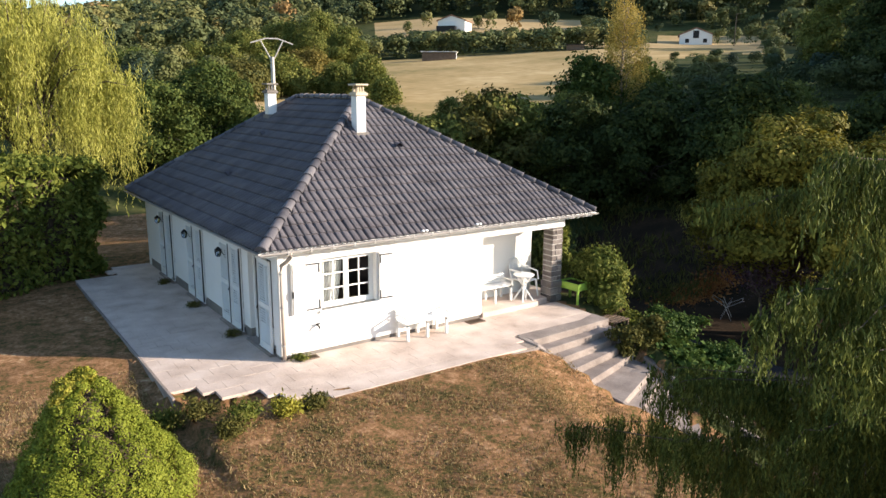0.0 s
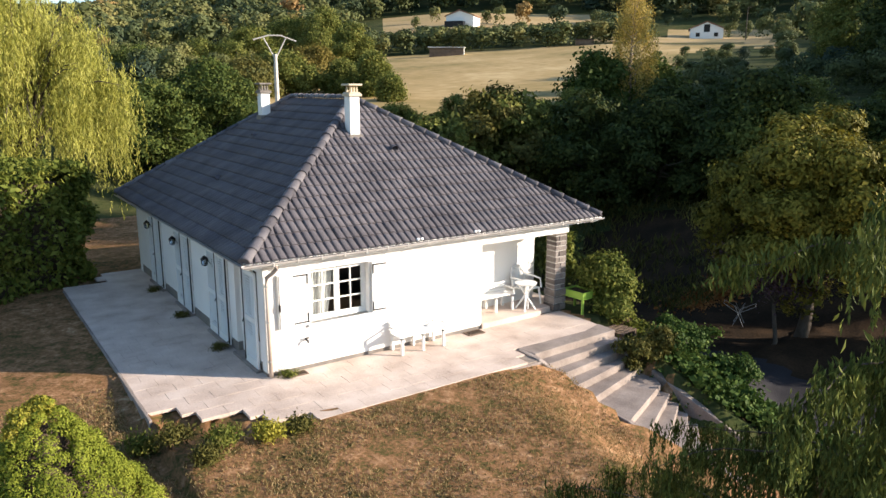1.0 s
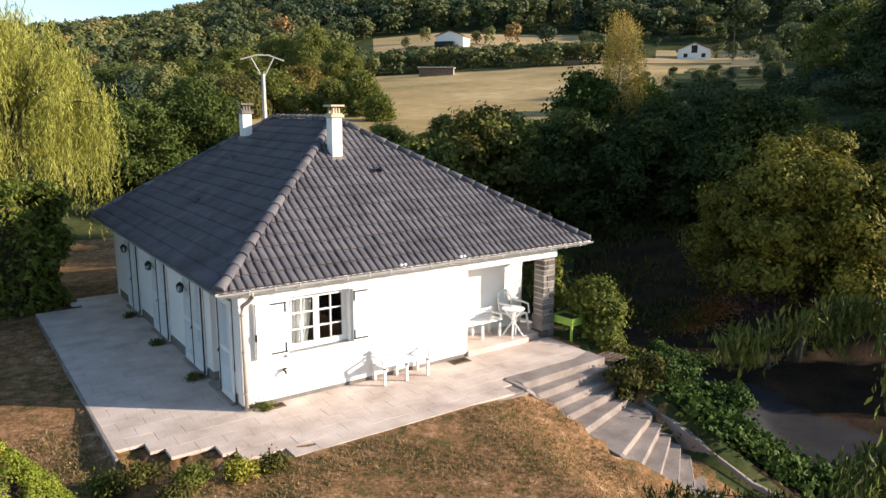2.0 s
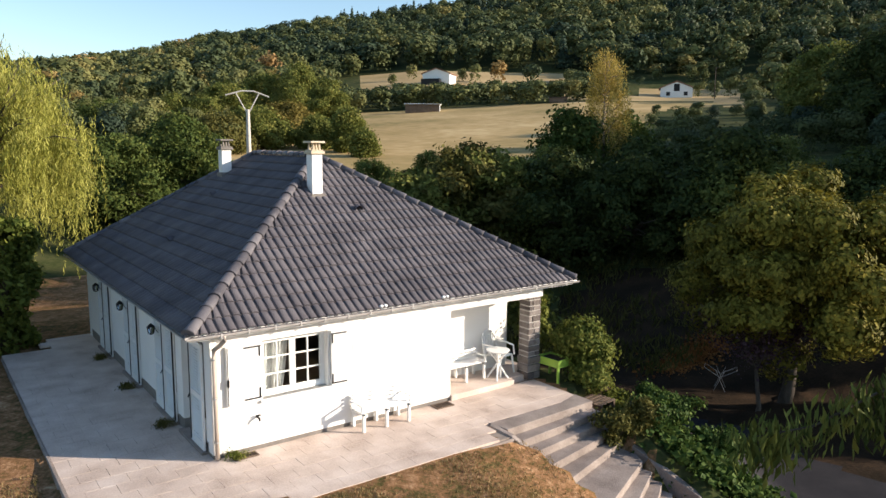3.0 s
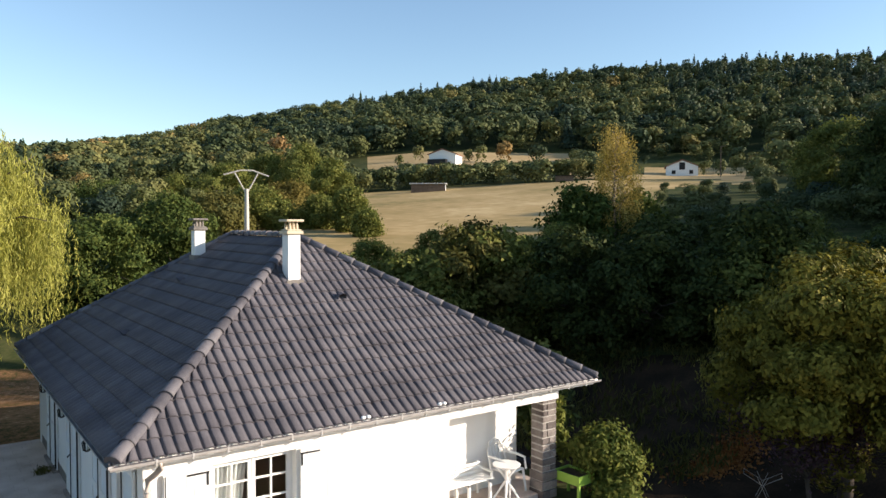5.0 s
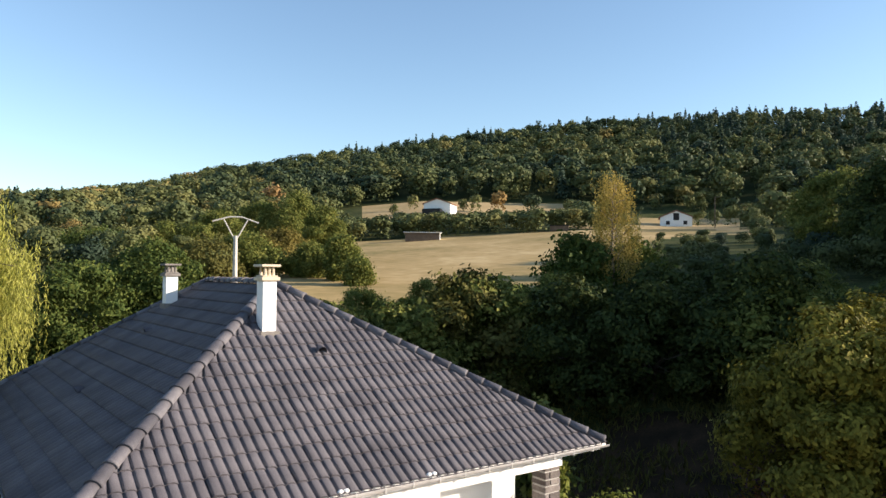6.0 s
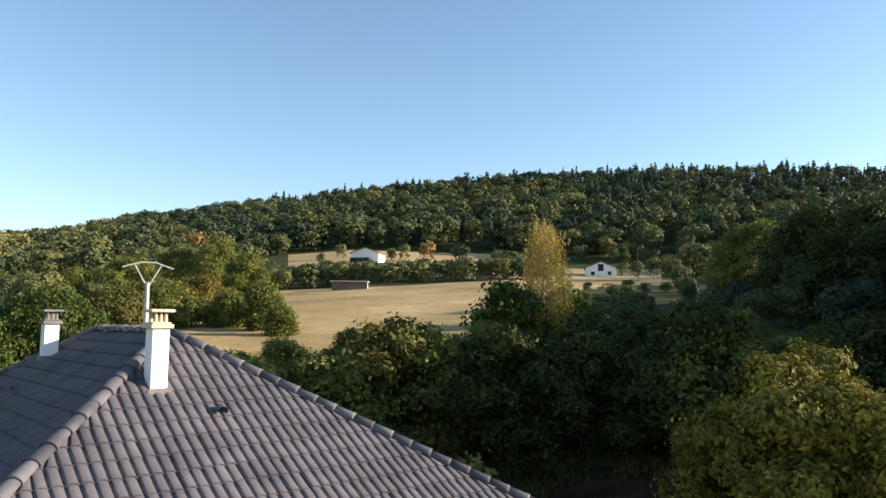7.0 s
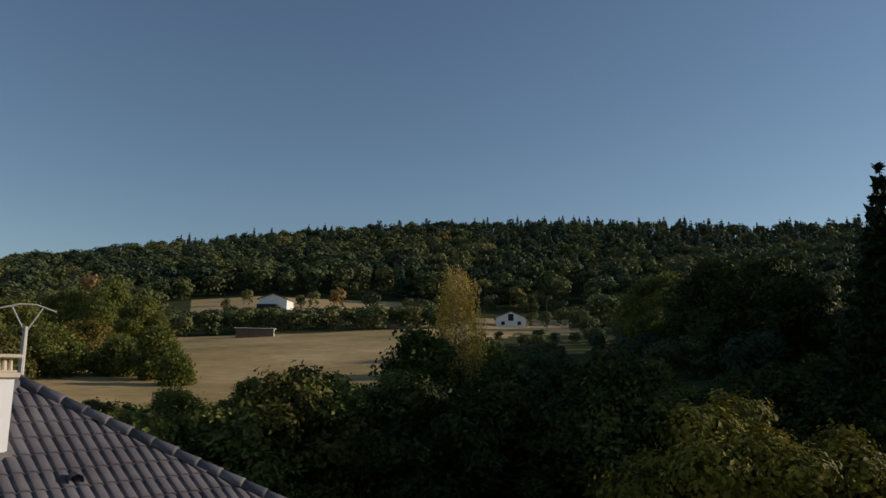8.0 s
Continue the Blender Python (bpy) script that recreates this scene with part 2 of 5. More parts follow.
def part(name, bm, mat, parent, label="", smooth=False):
    """Links a bmesh or mesh as one object under a thing or a part."""
    if isinstance(bm, bmesh.types.BMesh):
        me = bpy.data.meshes.new(name)
        bm.to_mesh(me)
        bm.free()
    else:
        me = bm
    if smooth:
        me.polygons.foreach_set("use_smooth", [True] * len(me.polygons))
    if not me.materials:
        me.materials.append(mat)
    ob = new(name, me)
    ob.parent = parent
    return tagged(ob, label)


def box(bm, x0, x1, y0, y1, z0, z1, bevel=0.0, m=None):
    r = bmesh.ops.create_cube(bm, size=1.0)
    vs = r["verts"]
    bmesh.ops.scale(bm, vec=(x1 - x0, y1 - y0, z1 - z0), verts=vs)
    bmesh.ops.translate(bm, vec=((x0 + x1) / 2, (y0 + y1) / 2, (z0 + z1) / 2), verts=vs)
    if bevel:
        es = list({e for v in vs for e in v.link_edges})
        vs = list({v for f in bmesh.ops.bevel(bm, geom=es, offset=bevel, segments=1, affect="EDGES")["faces"] for v in f.verts} | {v for v in vs if v.is_valid})
    if m is not None:
        bmesh.ops.transform(bm, matrix=m, verts=vs)
    return bm


def boxes(*rows, bevel=0.0):
    bm = bmesh.new()
    for r in rows:
        box(bm, *r, bevel=bevel)
    return bm


def tube(bm, pts, radii, sides=8, cap=True):
    """A tapered tube along points."""
    pts = [Vector(p) for p in pts]
    rings = []
    for k, p in enumerate(pts):
        d = (pts[min(k + 1, len(pts) - 1)] - pts[max(k - 1, 0)]).normalized()
        a = d.cross(Vector((0, 0, 1)) if abs(d.z) < 0.9 else Vector((1, 0, 0))).normalized()
        b = d.cross(a)
        r = float(radii[k] if hasattr(radii, "__len__") else radii)
        rings.append([bm.verts.new(p + r * (math.cos(2 * math.pi * i / sides) * a + math.sin(2 * math.pi * i / sides) * b)) for i in range(sides)])
    for u, v in zip(rings, rings[1:]):
        for i in range(sides):
            bm.faces.new((u[i], u[(i + 1) % sides], v[(i + 1) % sides], v[i]))
    if cap:
        bm.faces.new(rings[0][::-1])
        bm.faces.new(rings[-1])
    return bm


def array_mesh(name, verts, faces):
    """A mesh from an (n, 3) array and an (m, k) array of corners."""
    me = bpy.data.meshes.new(name)
    verts, faces = np.asarray(verts, np.float32), np.asarray(faces, np.int32)
    me.vertices.add(len(verts))
    me.vertices.foreach_set("co", verts.ravel())
    k = faces.shape[1] if len(faces) else 4
    me.loops.add(faces.size)
    me.loops.foreach_set("vertex_index", faces.ravel())
    me.polygons.add(len(faces))
    me.polygons.foreach_set("loop_start", np.arange(len(faces), dtype=np.int32) * k)
    me.update(calc_edges=True)
    return me


def leaves(name, centres, size, rng, down=0.0, slim=0.55, spread=0.35, outward=None, bias=0.0):
    """One small folded leaf or clump a centre; down: how far they hang; outward: the way they rather face."""
    c = np.asarray(centres, float)
    n = len(c)
    a = rng.normal(size=(n, 3))
    a[:, 2] -= down * 3
    a /= np.linalg.norm(a, axis=1, keepdims=True)
    face = rng.normal(size=(n, 3))
    if outward is not None:
        face = face * (1 - bias) + np.asarray(outward) * bias * 2.2
    b = np.cross(face, a)
    b /= np.linalg.norm(b, axis=1, keepdims=True) + 1e-9
    if outward is not None and not down:
        a = np.cross(b, face)
        a /= np.linalg.norm(a, axis=1, keepdims=True) + 1e-9
    nn = np.cross(a, b)
    s = size * (1 + spread * rng.normal(size=(n, 1))).clip(0.4, 2)
    v = np.stack([c - a * s, c + b * s * slim + nn * s * 0.2, c + a * s, c - b * s * slim + nn * s * 0.2], 1).reshape(-1, 3)
    i = np.arange(n)[:, None] * 4
    return array_mesh(name, v, np.concatenate([i + [0, 1, 2], i + [0, 2, 3]], 1).reshape(-1, 3))


def crown_points(blobs, count, rng, clump=0.5, shell=0.6):
    """Points in clumps near the surface of ellipsoids (x, y, z, rx, ry, rz), and the ways out of them."""
    blobs = np.asarray(blobs, float)
    vol = np.cbrt(np.prod(blobs[:, 3:], 1)) ** 2
    per = 24
    groups = max(8, count // per)
    which = rng.choice(len(blobs), groups, p=vol / vol.sum())
    d = rng.normal(size=(groups, 3))
    d[:, 2] = np.where(rng.random(groups) < 0.6, np.abs(d[:, 2]), d[:, 2])
    d /= np.linalg.norm(d, axis=1, keepdims=True)
    r = (shell + (1 - shell) * rng.random((groups, 1))) * (0.9 + 0.2 * rng.random((groups, 1)))
    centre = blobs[which, :3] + d * r * blobs[which, 3:]
    pts = centre[:, None] + rng.normal(size=(groups, per, 3)) * clump * np.array([1, 1, 0.7])
    return pts.reshape(-1, 3), np.repeat(d, per, 0)


def pierced(axis, lo, hi, u0, u1, z0, z1, holes):
    """One connected slab with rectangular holes (u0, u1, z0, z1). axis: the thin one, x or y, from lo to hi."""
    us = sorted({u0, u1, *[h[0] for h in holes], *[h[1] for h in holes]})
    zs = sorted({z0, z1, *[h[2] for h in holes], *[h[3] for h in holes]})

    def solid(i, j):
        if not (0 <= i < len(us) - 1 and 0 <= j < len(zs) - 1):
            return False
        u, z = (us[i] + us[i + 1]) / 2, (zs[j] + zs[j + 1]) / 2
        return not any(h[0] < u < h[1] and h[2] < z < h[3] for h in holes)

    bm, made = bmesh.new(), {}

    def vert(i, j, k):
        if (i, j, k) not in made:
            d = (lo, hi)[k]
            made[i, j, k] = bm.verts.new((d, us[i], zs[j]) if axis == "x" else (us[i], d, zs[j]))
        return made[i, j, k]

    for i in range(len(us) - 1):
        for j in range(len(zs) - 1):
            if not solid(i, j):
                continue
            for k in (0, 1):
                bm.faces.new([vert(a, b, k) for a, b in ((i, j), (i + 1, j), (i + 1, j + 1), (i, j + 1))])
            for di, dj, e in ((-1, 0, ((i, j), (i, j + 1))), (1, 0, ((i + 1, j), (i + 1, j + 1))), (0, -1, ((i, j), (i + 1, j))), (0, 1, ((i, j + 1), (i + 1, j + 1)))):
                if not solid(i + di, j + dj):
                    bm.faces.new([vert(*e[0], 0), vert(*e[1], 0), vert(*e[1], 1), vert(*e[0], 1)])
    bmesh.ops.recalc_face_normals(bm, faces=bm.faces)
    return bm

# ---- ground: one sheet to the horizon ----
CX, CY, CZ = -1.3, -9.4, 5.8


def smooth(a, b, x):
    t = np.clip((x - a) / (b - a), 0, 1)
    return t * t * (3 - 2 * t)


def tan_deg(v):
    return np.tan(np.radians(v))


def ground_z(x, y):
    """Height of the land at arrays x, y."""
    x, y = np.asarray(x, float), np.asarray(y, float)
    # round the house
    south = -0.09 * np.clip(-2.4 - y, 0, 12) - 0.008
    stair = -0.36 * np.clip(-2.1 - y, 0, 2.4) - 0.02 * np.clip(-4.5 - y, 0, 0.3) - 0.42 * np.clip(-4.8 - y, 0, 4.0)
    kerb = np.interp(-y, [1.7, 2.3, 2.83, 3.64, 4.5, 5.8, 7.1, 9.0], [5.38, 5.42, 5.72, 5.92, 6.0, 6.6, 7.25, 8.25])
    bank = smooth(3.6, 5.5, x) * (y < -1.7)
    near = south * (1 - bank) + np.minimum(south, stair + 0.02) * bank
    near = near + (np.minimum(stair, 0) - 0.75 - near) * smooth(kerb, kerb + 0.22, x) * (y < -1.2) * (x < 9.5)
    drive = -2.45
    edge = 8.33 + 0.27 * np.clip(-3.6 - y, 0, 4)
    east = smooth(9.3, 12.6, x)
    near = near * (1 - east) + np.minimum(near, drive) * east
    near = np.where((y < -1.2) & (x > 8.2), near + (np.maximum(-0.25 - 0.40 * np.clip(x - 8.6, 0, 5.0) - 0.40 * np.clip(-2.6 - y, 0, 6.0), drive) - near) * smooth(edge, edge + 0.16, x), near)
    near = np.where(x < -2.5, np.minimum(near, -0.05 - 0.06 * np.clip(2.4 - y, 0, 3)), near)
    near = near + 2.2 * smooth(19, 27, x) * (y > -30)
    near = near - 0.9 * smooth(12, 22, y) * (x < 12)
    plat = (x > -2.4) & (x < 8.2) & (y > -2.05) & (y < 11.2) & ~((x > 5.45) & (y < -1.2))
    near = np.where(plat, -0.10, near)
    notch = (x < -0.4) & (y < -0.5) & (x + y < -2.75)
    near = np.where(plat & notch, -0.3, near)
    # far land, seen along bearings from the house
    dx, dy = x - CX, y - CY
    r, az = np.hypot(dx, dy), np.degrees(np.arctan2(dy, dx))
    top = np.interp(az, [20, 43, 54, 61, 75, 95], [3.2, 3.40, 2.75, 2.25, 1.6, 1.2])
    mid = np.interp(az, [20, 36, 54, 75, 95], [3.4, 3.65, 4.75, 3.2, 2.6])
    base = np.interp(az, [20, 42, 55, 76, 95], [5.0, 5.3, 5.6, 3.6, 3.0])
    ridge = np.interp(az, [-60, 10, 17, 25, 33, 43, 52.5, 58, 64, 71, 75, 83.4, 95, 130], [6, 10.8, 11.0, 11.7, 12.1, 11.9, 11.0, 10.1, 9.2, 7.9, 6.7, 5.1, 4.2, 1.5]) - 1.0
    z = [np.full_like(r, -0.5), np.full_like(r, 4.3), CZ + 135 * tan_deg(top), CZ + 250 * tan_deg(mid), CZ + 300 * tan_deg(base), CZ + 620 * tan_deg(ridge)]
    z.append(z[-1] * 0.97)
    rr = [30, 52, 135, 250, 300, 620, 3000]
    far = z[0].copy()
    for k in range(len(rr) - 1):
        t = np.clip((r - rr[k]) / (rr[k + 1] - rr[k]), 0, 1)
        far = np.where(r > rr[k], z[k] * (1 - t) + z[k + 1] * t, far)
    front = smooth(-95, -40, az) * (1 - smooth(120, 170, az))
    far = far * front - 1.5 * (1 - front)
    w = smooth(30, 46, r)
    return near * (1 - w) + far * w


def gz(x, y):
    return float(ground_z(np.array([x]), np.array([y]))[0])


def from_bearing(az, r):
    return CX + r * math.cos(radians(az)), CY + r * math.sin(radians(az))


rings = np.concatenate([np.arange(0.6, 27, 0.3), np.geomspace(27, 3000, 110)])
turns = np.radians(np.arange(0, 360, 0.8))
RR, TT = np.meshgrid(rings, turns, indexing="ij")
GX, GY = CX + RR * np.cos(TT), CY + RR * np.sin(TT)
wob = np.array([noise.noise((x * 0.8, y * 0.8, 3.0)) for x, y in zip(GX.ravel(), GY.ravel())]).reshape(GX.shape)
flat = (GX > -2.8) & (GX < 9.6) & (GY > -5) & (GY < 11.5)
GZ = ground_z(GX, GY) + wob * np.where(flat, 0.015, 0.05)
nr, nt_ = RR.shape
verts = np.concatenate([np.stack([GX, GY, GZ], -1).reshape(-1, 3), [[CX, CY, gz(CX, CY)]]])
a = (np.arange(nr - 1)[:, None] * nt_ + np.arange(nt_)[None]).ravel()
b = (np.arange(nr - 1)[:, None] * nt_ + (np.arange(nt_)[None] + 1) % nt_).ravel()
quads = np.stack([a, a + nt_, b + nt_, b], 1)
me = array_mesh("ground", verts, quads)
bm = bmesh.new()
bm.from_mesh(me)
bm.verts.ensure_lookup_table()
for k in range(nt_):
    bm.faces.new((bm.verts[len(verts) - 1], bm.verts[k], bm.verts[(k + 1) % nt_]))
bm.to_mesh(me)
bm.free()
for mat in (LAWN, MEADOW, FIELD, DRY, FLOOR_W, ASPHALT, MOULD_IN_SHADE):
    me.materials.append(mat)
cen = np.empty(len(me.polygons) * 3, np.float32)
me.polygons.foreach_get("center", cen)
cen = cen.reshape(-1, 3)
px, py = cen[:, 0], cen[:, 1]
pr, pa = np.hypot(px - CX, py - CY), np.degrees(np.arctan2(py - CY, px - CX))
edge_wob = np.array([noise.noise((u * 0.05, v * 0.05, 2.0)) for u, v in zip(px, py)])
mi = np.zeros(len(px), np.int32)
mi[(px > 8.4) & (pr < 60)] = 1
# Ground with shade painted in, east of the house.
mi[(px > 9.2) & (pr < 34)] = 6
mi[(py > 12) & (pr < 60)] = 1
mi[(px < 6) & (py > 11) & (py < 26)] = 0
mi[(px > 10.4) & (px < 15.0) & (py > -16) & (py < 12) & (cen[:, 2] < -1.6)] = 5
mi[pr >= 46] = 1
mi[(pr > 46) & (pr < 138) & (pa + edge_wob * 3 > np.interp(pr, [60, 100, 125], [38.5, 37.5, 33.0])) & (pa < 71)] = 2
mi[(pr >= 138) & (pr < 235)] = 1
mi[(pr >= 150) & (pr < 235) & (pa + edge_wob * 3 > 31.5) & (pa < 44)] = 3
mi[(pr >= 225) & (pr < 305) & (((pa > 44) & (pa < 60)) | ((pa > 31.5) & (pa < 38.6) & (pr < 262)))] = 3
mi[(pr >= 120) & (pr < 240) & (np.abs(pa - 30.6 - (pr - 120) * 0.045) < 0.9)] = 3
mi[pr >= 305] = 4
me.polygons.foreach_set("material_index", mi)
me.polygons.foreach_set("use_smooth", [True] * len(mi))
ground = tagged(new("ground", me), "dry lawn running out into mown field and wooded hillside", "ground", kind="structure")

# ---- terrace, porch, steps ----
rng = np.random.default_rng(5)
TW, TL = 0.50, 0.40  # a paving slab
terrace = thing("terrace", label="pinkish stone slab terrace round the white bungalow", category="terrace", kind="structure")


def notched(x, y):
    """True where the terrace's front corner is cut away in steps."""
    return x + y * 1.12 < -2.55 - 0.12 and y < -0.3


slab_spots, outline = [], []
rows_y = np.arange(-2.4, 11.2, TL)
for j, y in enumerate(rows_y):
    x = -2.47 - (0.25 if j % 2 else 0.0)
    while x < 8.25:
        x0, x1 = max(x, -2.47), min(x + TW, 8.25)
        under_hedge = x1 < -1.15 and y > 9.6
        inside = under_hedge or (x0 > -0.05 and x1 < 8.9 and y > -0.02) or (x1 > 5.5 and y < -1.72)
        if x1 - x0 > 0.06 and not inside and not notched((x0 + x1) / 2, y + TL / 2):
            slab_spots.append((x0, x1, y, y + TL))
        x += TW
bed = boxes((-2.46, -1.15, -0.2, 9.6, -0.5, -0.035), (-1.15, 8.2, -0.2, 11.15, -0.5, -0.035), (-0.3, 5.40, -2.38, -0.2, -0.5, -0.035), (5.40, 8.2, -1.62, -0.2, -0.5, -0.035), (-1.4, -0.3, -1.15, -0.2, -0.5, -0.035))
part("bed", bed, JOINT, terrace, "dark sandy joints")


def slab_mesh(w, l):
    bm = bmesh.new()
    g = 0.002
    box(bm, g, w - g, g, l - g, -0.06, 0.0, bevel=0.0018)
    m = bpy.data.meshes.new("paving_slab")
    bm.to_mesh(m)
    bm.free()
    m.materials.append(PAVER)
    return m


slab_kinds, many_v, many_f = {}, [], []
slab_spots.sort(key=lambda s: s[2] + max(0, -s[0]) * 0.2)
for k, (x0, x1, y0, y1) in enumerate(slab_spots):
    dz = 0.0012 * rng.normal()
    if k < 300:
        key = (round(x1 - x0, 3), round(y1 - y0, 3))
        if key not in slab_kinds:
            slab_kinds[key] = slab_mesh(*key)
        ob = new("paving_slab", slab_kinds[key])
        ob.parent = terrace
        ob.matrix_world = pose(x0, y0, dz, 0.06 * rng.normal(), 0.06 * rng.normal(), 0.1 * rng.normal())
    else:
        g, o = 0.007, len(many_v) * 8
        many_v.append([(x, y, z) for z in (-0.06, dz) for x, y in ((x0 + g, y0 + g), (x1 - g, y0 + g), (x1 - g, y1 - g), (x0 + g, y1 - g))])
        many_f += [(o + 4, o + 5, o + 6, o + 7)] + [(o + i, o + (i + 1) % 4, o + 4 + (i + 1) % 4, o + 4 + i) for i in range(4)]
if many_v:
    tagged(part("paving_slabs", array_mesh("paving_slabs", np.array(many_v).reshape(-1, 3), many_f), PAVER_ISLAND, terrace), kind="stuff")
part("edging", boxes((-2.53, -2.475, -0.75, 9.6, -0.5, 0.01), (-0.45, 5.38, -2.45, -2.40, -0.4, -0.05), bevel=0.008), CONCRETE, terrace, "thin grey concrete edging")

steps = thing("garden_steps", label="weathered concrete garden steps going down beside the lawn", category="steps", kind="structure")
RISE = 0.17
LAND_Z = -RISE * 5


def slab(points, z0, z1):
    bm = bmesh.new()
    lo = [bm.verts.new((x, y, z0)) for x, y in points]
    hi = [bm.verts.new((x, y, z1)) for x, y in points]
    bm.faces.new(hi)
    bm.faces.new(lo[::-1])
    for i in range(len(points)):
        j = (i + 1) % len(points)
        bm.faces.new((lo[i], lo[j], hi[j], hi[i]))
    bmesh.ops.recalc_face_normals(bm, faces=bm.faces)
    bmesh.ops.bevel(bm, geom=list(bm.edges), offset=0.01, segments=1, affect="EDGES")
    return bm


# nosings fan out a little down to the landing: left end and slope across
NOSING = ((5.50, -2.11, 0.05), (5.66, -2.42, 0.08), (5.80, -2.72, 0.12), (5.90, -3.08, 0.19), (5.98, -3.50, 0.28))
STEP_X1 = 8.28


def across(k, lap=0.0):
    x, y, g = NOSING[k]
    return (x, y + lap), (STEP_X1, y + lap + g * (STEP_X1 - x))


part("top_step", slab([(5.42, -1.605), *across(0), (STEP_X1, -1.40), (7.6, -1.605)], -0.5, 0.004), CONCRETE, steps)
for k in range(4):
    (a, b), (c, d) = across(k, 0.02), across(k + 1)
    part("step", slab([a, c, d, b], -RISE * (k + 1) - 0.6, -RISE * (k + 1)), CONCRETE, steps)
a, b = across(4, 0.02)
part("landing", slab([a, (6.02, -4.47), (8.14, -3.57), (8.3, -3.3), b], LAND_Z - 0.6, LAND_Z), CONCRETE, steps)
for k in range(7):
    r0, r1 = (8.12 + 0.05 * k, -3.55 - 0.23 * k), (8.18 + 0.05 * k, -3.80 - 0.23 * k)
    l0, l1 = (6.02 + 0.17 * k, -4.45 - 0.34 * k), (6.20 + 0.17 * k, -4.81 - 0.34 * k)
    z = LAND_Z - RISE * (k + 1)
    part("step", slab([l0, l1, r1, r0], z - 0.6, z), CONCRETE, steps)


def rail_block(pts, wide, up, dn):
    """A low wall along points, wide across."""
    bm = bmesh.new()
    rings = []
    for k, p in enumerate(pts):
        p = Vector(p)
        d = Vector(pts[min(k + 1, len(pts) - 1)]) - Vector(pts[max(k - 1, 0)])
        side = d.cross(Vector((0, 0, 1))).normalized() * wide / 2
        rings.append([bm.verts.new(v) for v in (p - side - Vector((0, 0, dn)), p + side - Vector((0, 0, dn)), p + side + Vector((0, 0, up)), p - side + Vector((0, 0, up)))])
    for u, w in zip(rings, rings[1:]):
        for i in range(4):
            bm.faces.new((u[i], u[(i + 1) % 4], w[(i + 1) % 4], w[i]))
    bm.faces.new(rings[0][::-1])
    bm.faces.new(rings[-1])
    bmesh.ops.recalc_face_normals(bm, faces=bm.faces)
    bmesh.ops.bevel(bm, geom=list(bm.edges), offset=0.012, segments=1, affect="EDGES")
    return bm


part("kerb", rail_block([(5.41, -1.68, -0.045), (5.40, -2.38, -0.06), (5.76, -2.83, -0.46), (5.93, -3.64, -0.77), (5.99, -4.5, -0.86), (6.55, -5.8, -1.55), (7.2, -7.1, -2.15), (8.2, -9.0, -2.4)], 0.13, 0.05, 0.55), CONCRETE, steps, "pale concrete kerb along the lawn")
part("side_wall", rail_block([(8.42, -3.1, -0.72), (8.55, -4.4, -1.2), (8.95, -5.6, -1.85), (9.4, -6.6, -2.2)], 0.16, 0.02, 1.3), CONCRETE, steps, "sloping rendered retaining wall")

# ---- house ----
HX, HY, EAVE = 8.50, 11.05, 2.53  # wall lines and eave height
EX0, EX1, EY0, EY1 = -0.46, 9.33, -0.30, 11.46  # eave lines
RX, RY0, RY1, RZ = 4.44, 4.45, 8.5, 5.56  # the ridge
PX, PD = 5.58, 1.05  # porch: start and depth
house = thing("house", label="white rendered bungalow with dark hipped tile roof", category="house")
T = 0.25
# front wall with the window opening
W0, W1, WZ0, WZ1 = 1.0, 2.42, 0.98, 2.15
part("front_wall", pierced("y", 0, T, 0, PX, 0.08, 2.45, [(W0, W1, WZ0, WZ1)]), WHITE, house)
part("plinth", boxes((0.01, PX - 0.02, 0.015, T, -0.1, 0.08)), PLINTH, house, "dark grey plinth strip")
DOORS = [(0.35, 1.75), (2.17, 3.62), (5.05, 6.50), (7.95, 9.40)]
part("side_wall", pierced("x", 0, T, T, HY - T, 0.26, 2.45, [(a, b, 0.26, 2.18) for a, b in DOORS]), WHITE, house)
part("plinth", pierced("x", 0.012, T, T, HY - T, -0.1, 0.26, [(a, b, 0.05, 0.26) for a, b in DOORS]), PLINTH, house, "dark grey plinth strip")
part("back_wall", boxes((0, HX - 0.3, HY - T, HY, -0.1, 2.45)), WHITE, house)
part("east_wall", boxes((HX - 0.28, HX - 0.03, PD + T, HY - T, -0.1, 2.45)), WHITE, house)
part("porch_wall", boxes((PX, 8.22, PD, PD + T, -0.1, 2.45), (PX - T, PX, T, PD, -0.1, 2.45)), WHITE, house)
part("porch_beam", boxes((PX, HX, 0.0, 0.30, 2.14, 2.45), (HX - 0.30, HX, 0.30, PD + 0.6, 2.14, 2.45)), WHITE, house, "white rendered lintel over the porch")
part("porch_floor", boxes((PX, 7.55, -0.05, PD, -0.1, 0.13), (7.55, 8.60, 0.12, PD + 0.5, -0.1, 0.13), bevel=0.012), PAVER, house, "pale tiled porch floor")
part("ceiling", boxes((T, HX - 0.3, PD + T, HY - T, 2.38, 2.44), (PX, HX - 0.3, 0.3, PD, 2.38, 2.44)), WHITE, house)
part("inner_floor", boxes((T, HX - 0.3, PD + T, HY - T, -0.05, 0.06), (T, PX - T, T, PD + T, -0.05, 0.06)), INSIDE, house)
part("partition", boxes((T, PX - T, 3.2, 3.3, 0.06, 2.38)), INSIDE, house, "dim room wall behind the window")
# Made-up wall: keeps sun from crossing the room to the side door.
part("partition", boxes((0.62, 0.72, T, 3.2, 0.06, 2.38)), INSIDE, house, "added inner wall that blocks sun through the room")
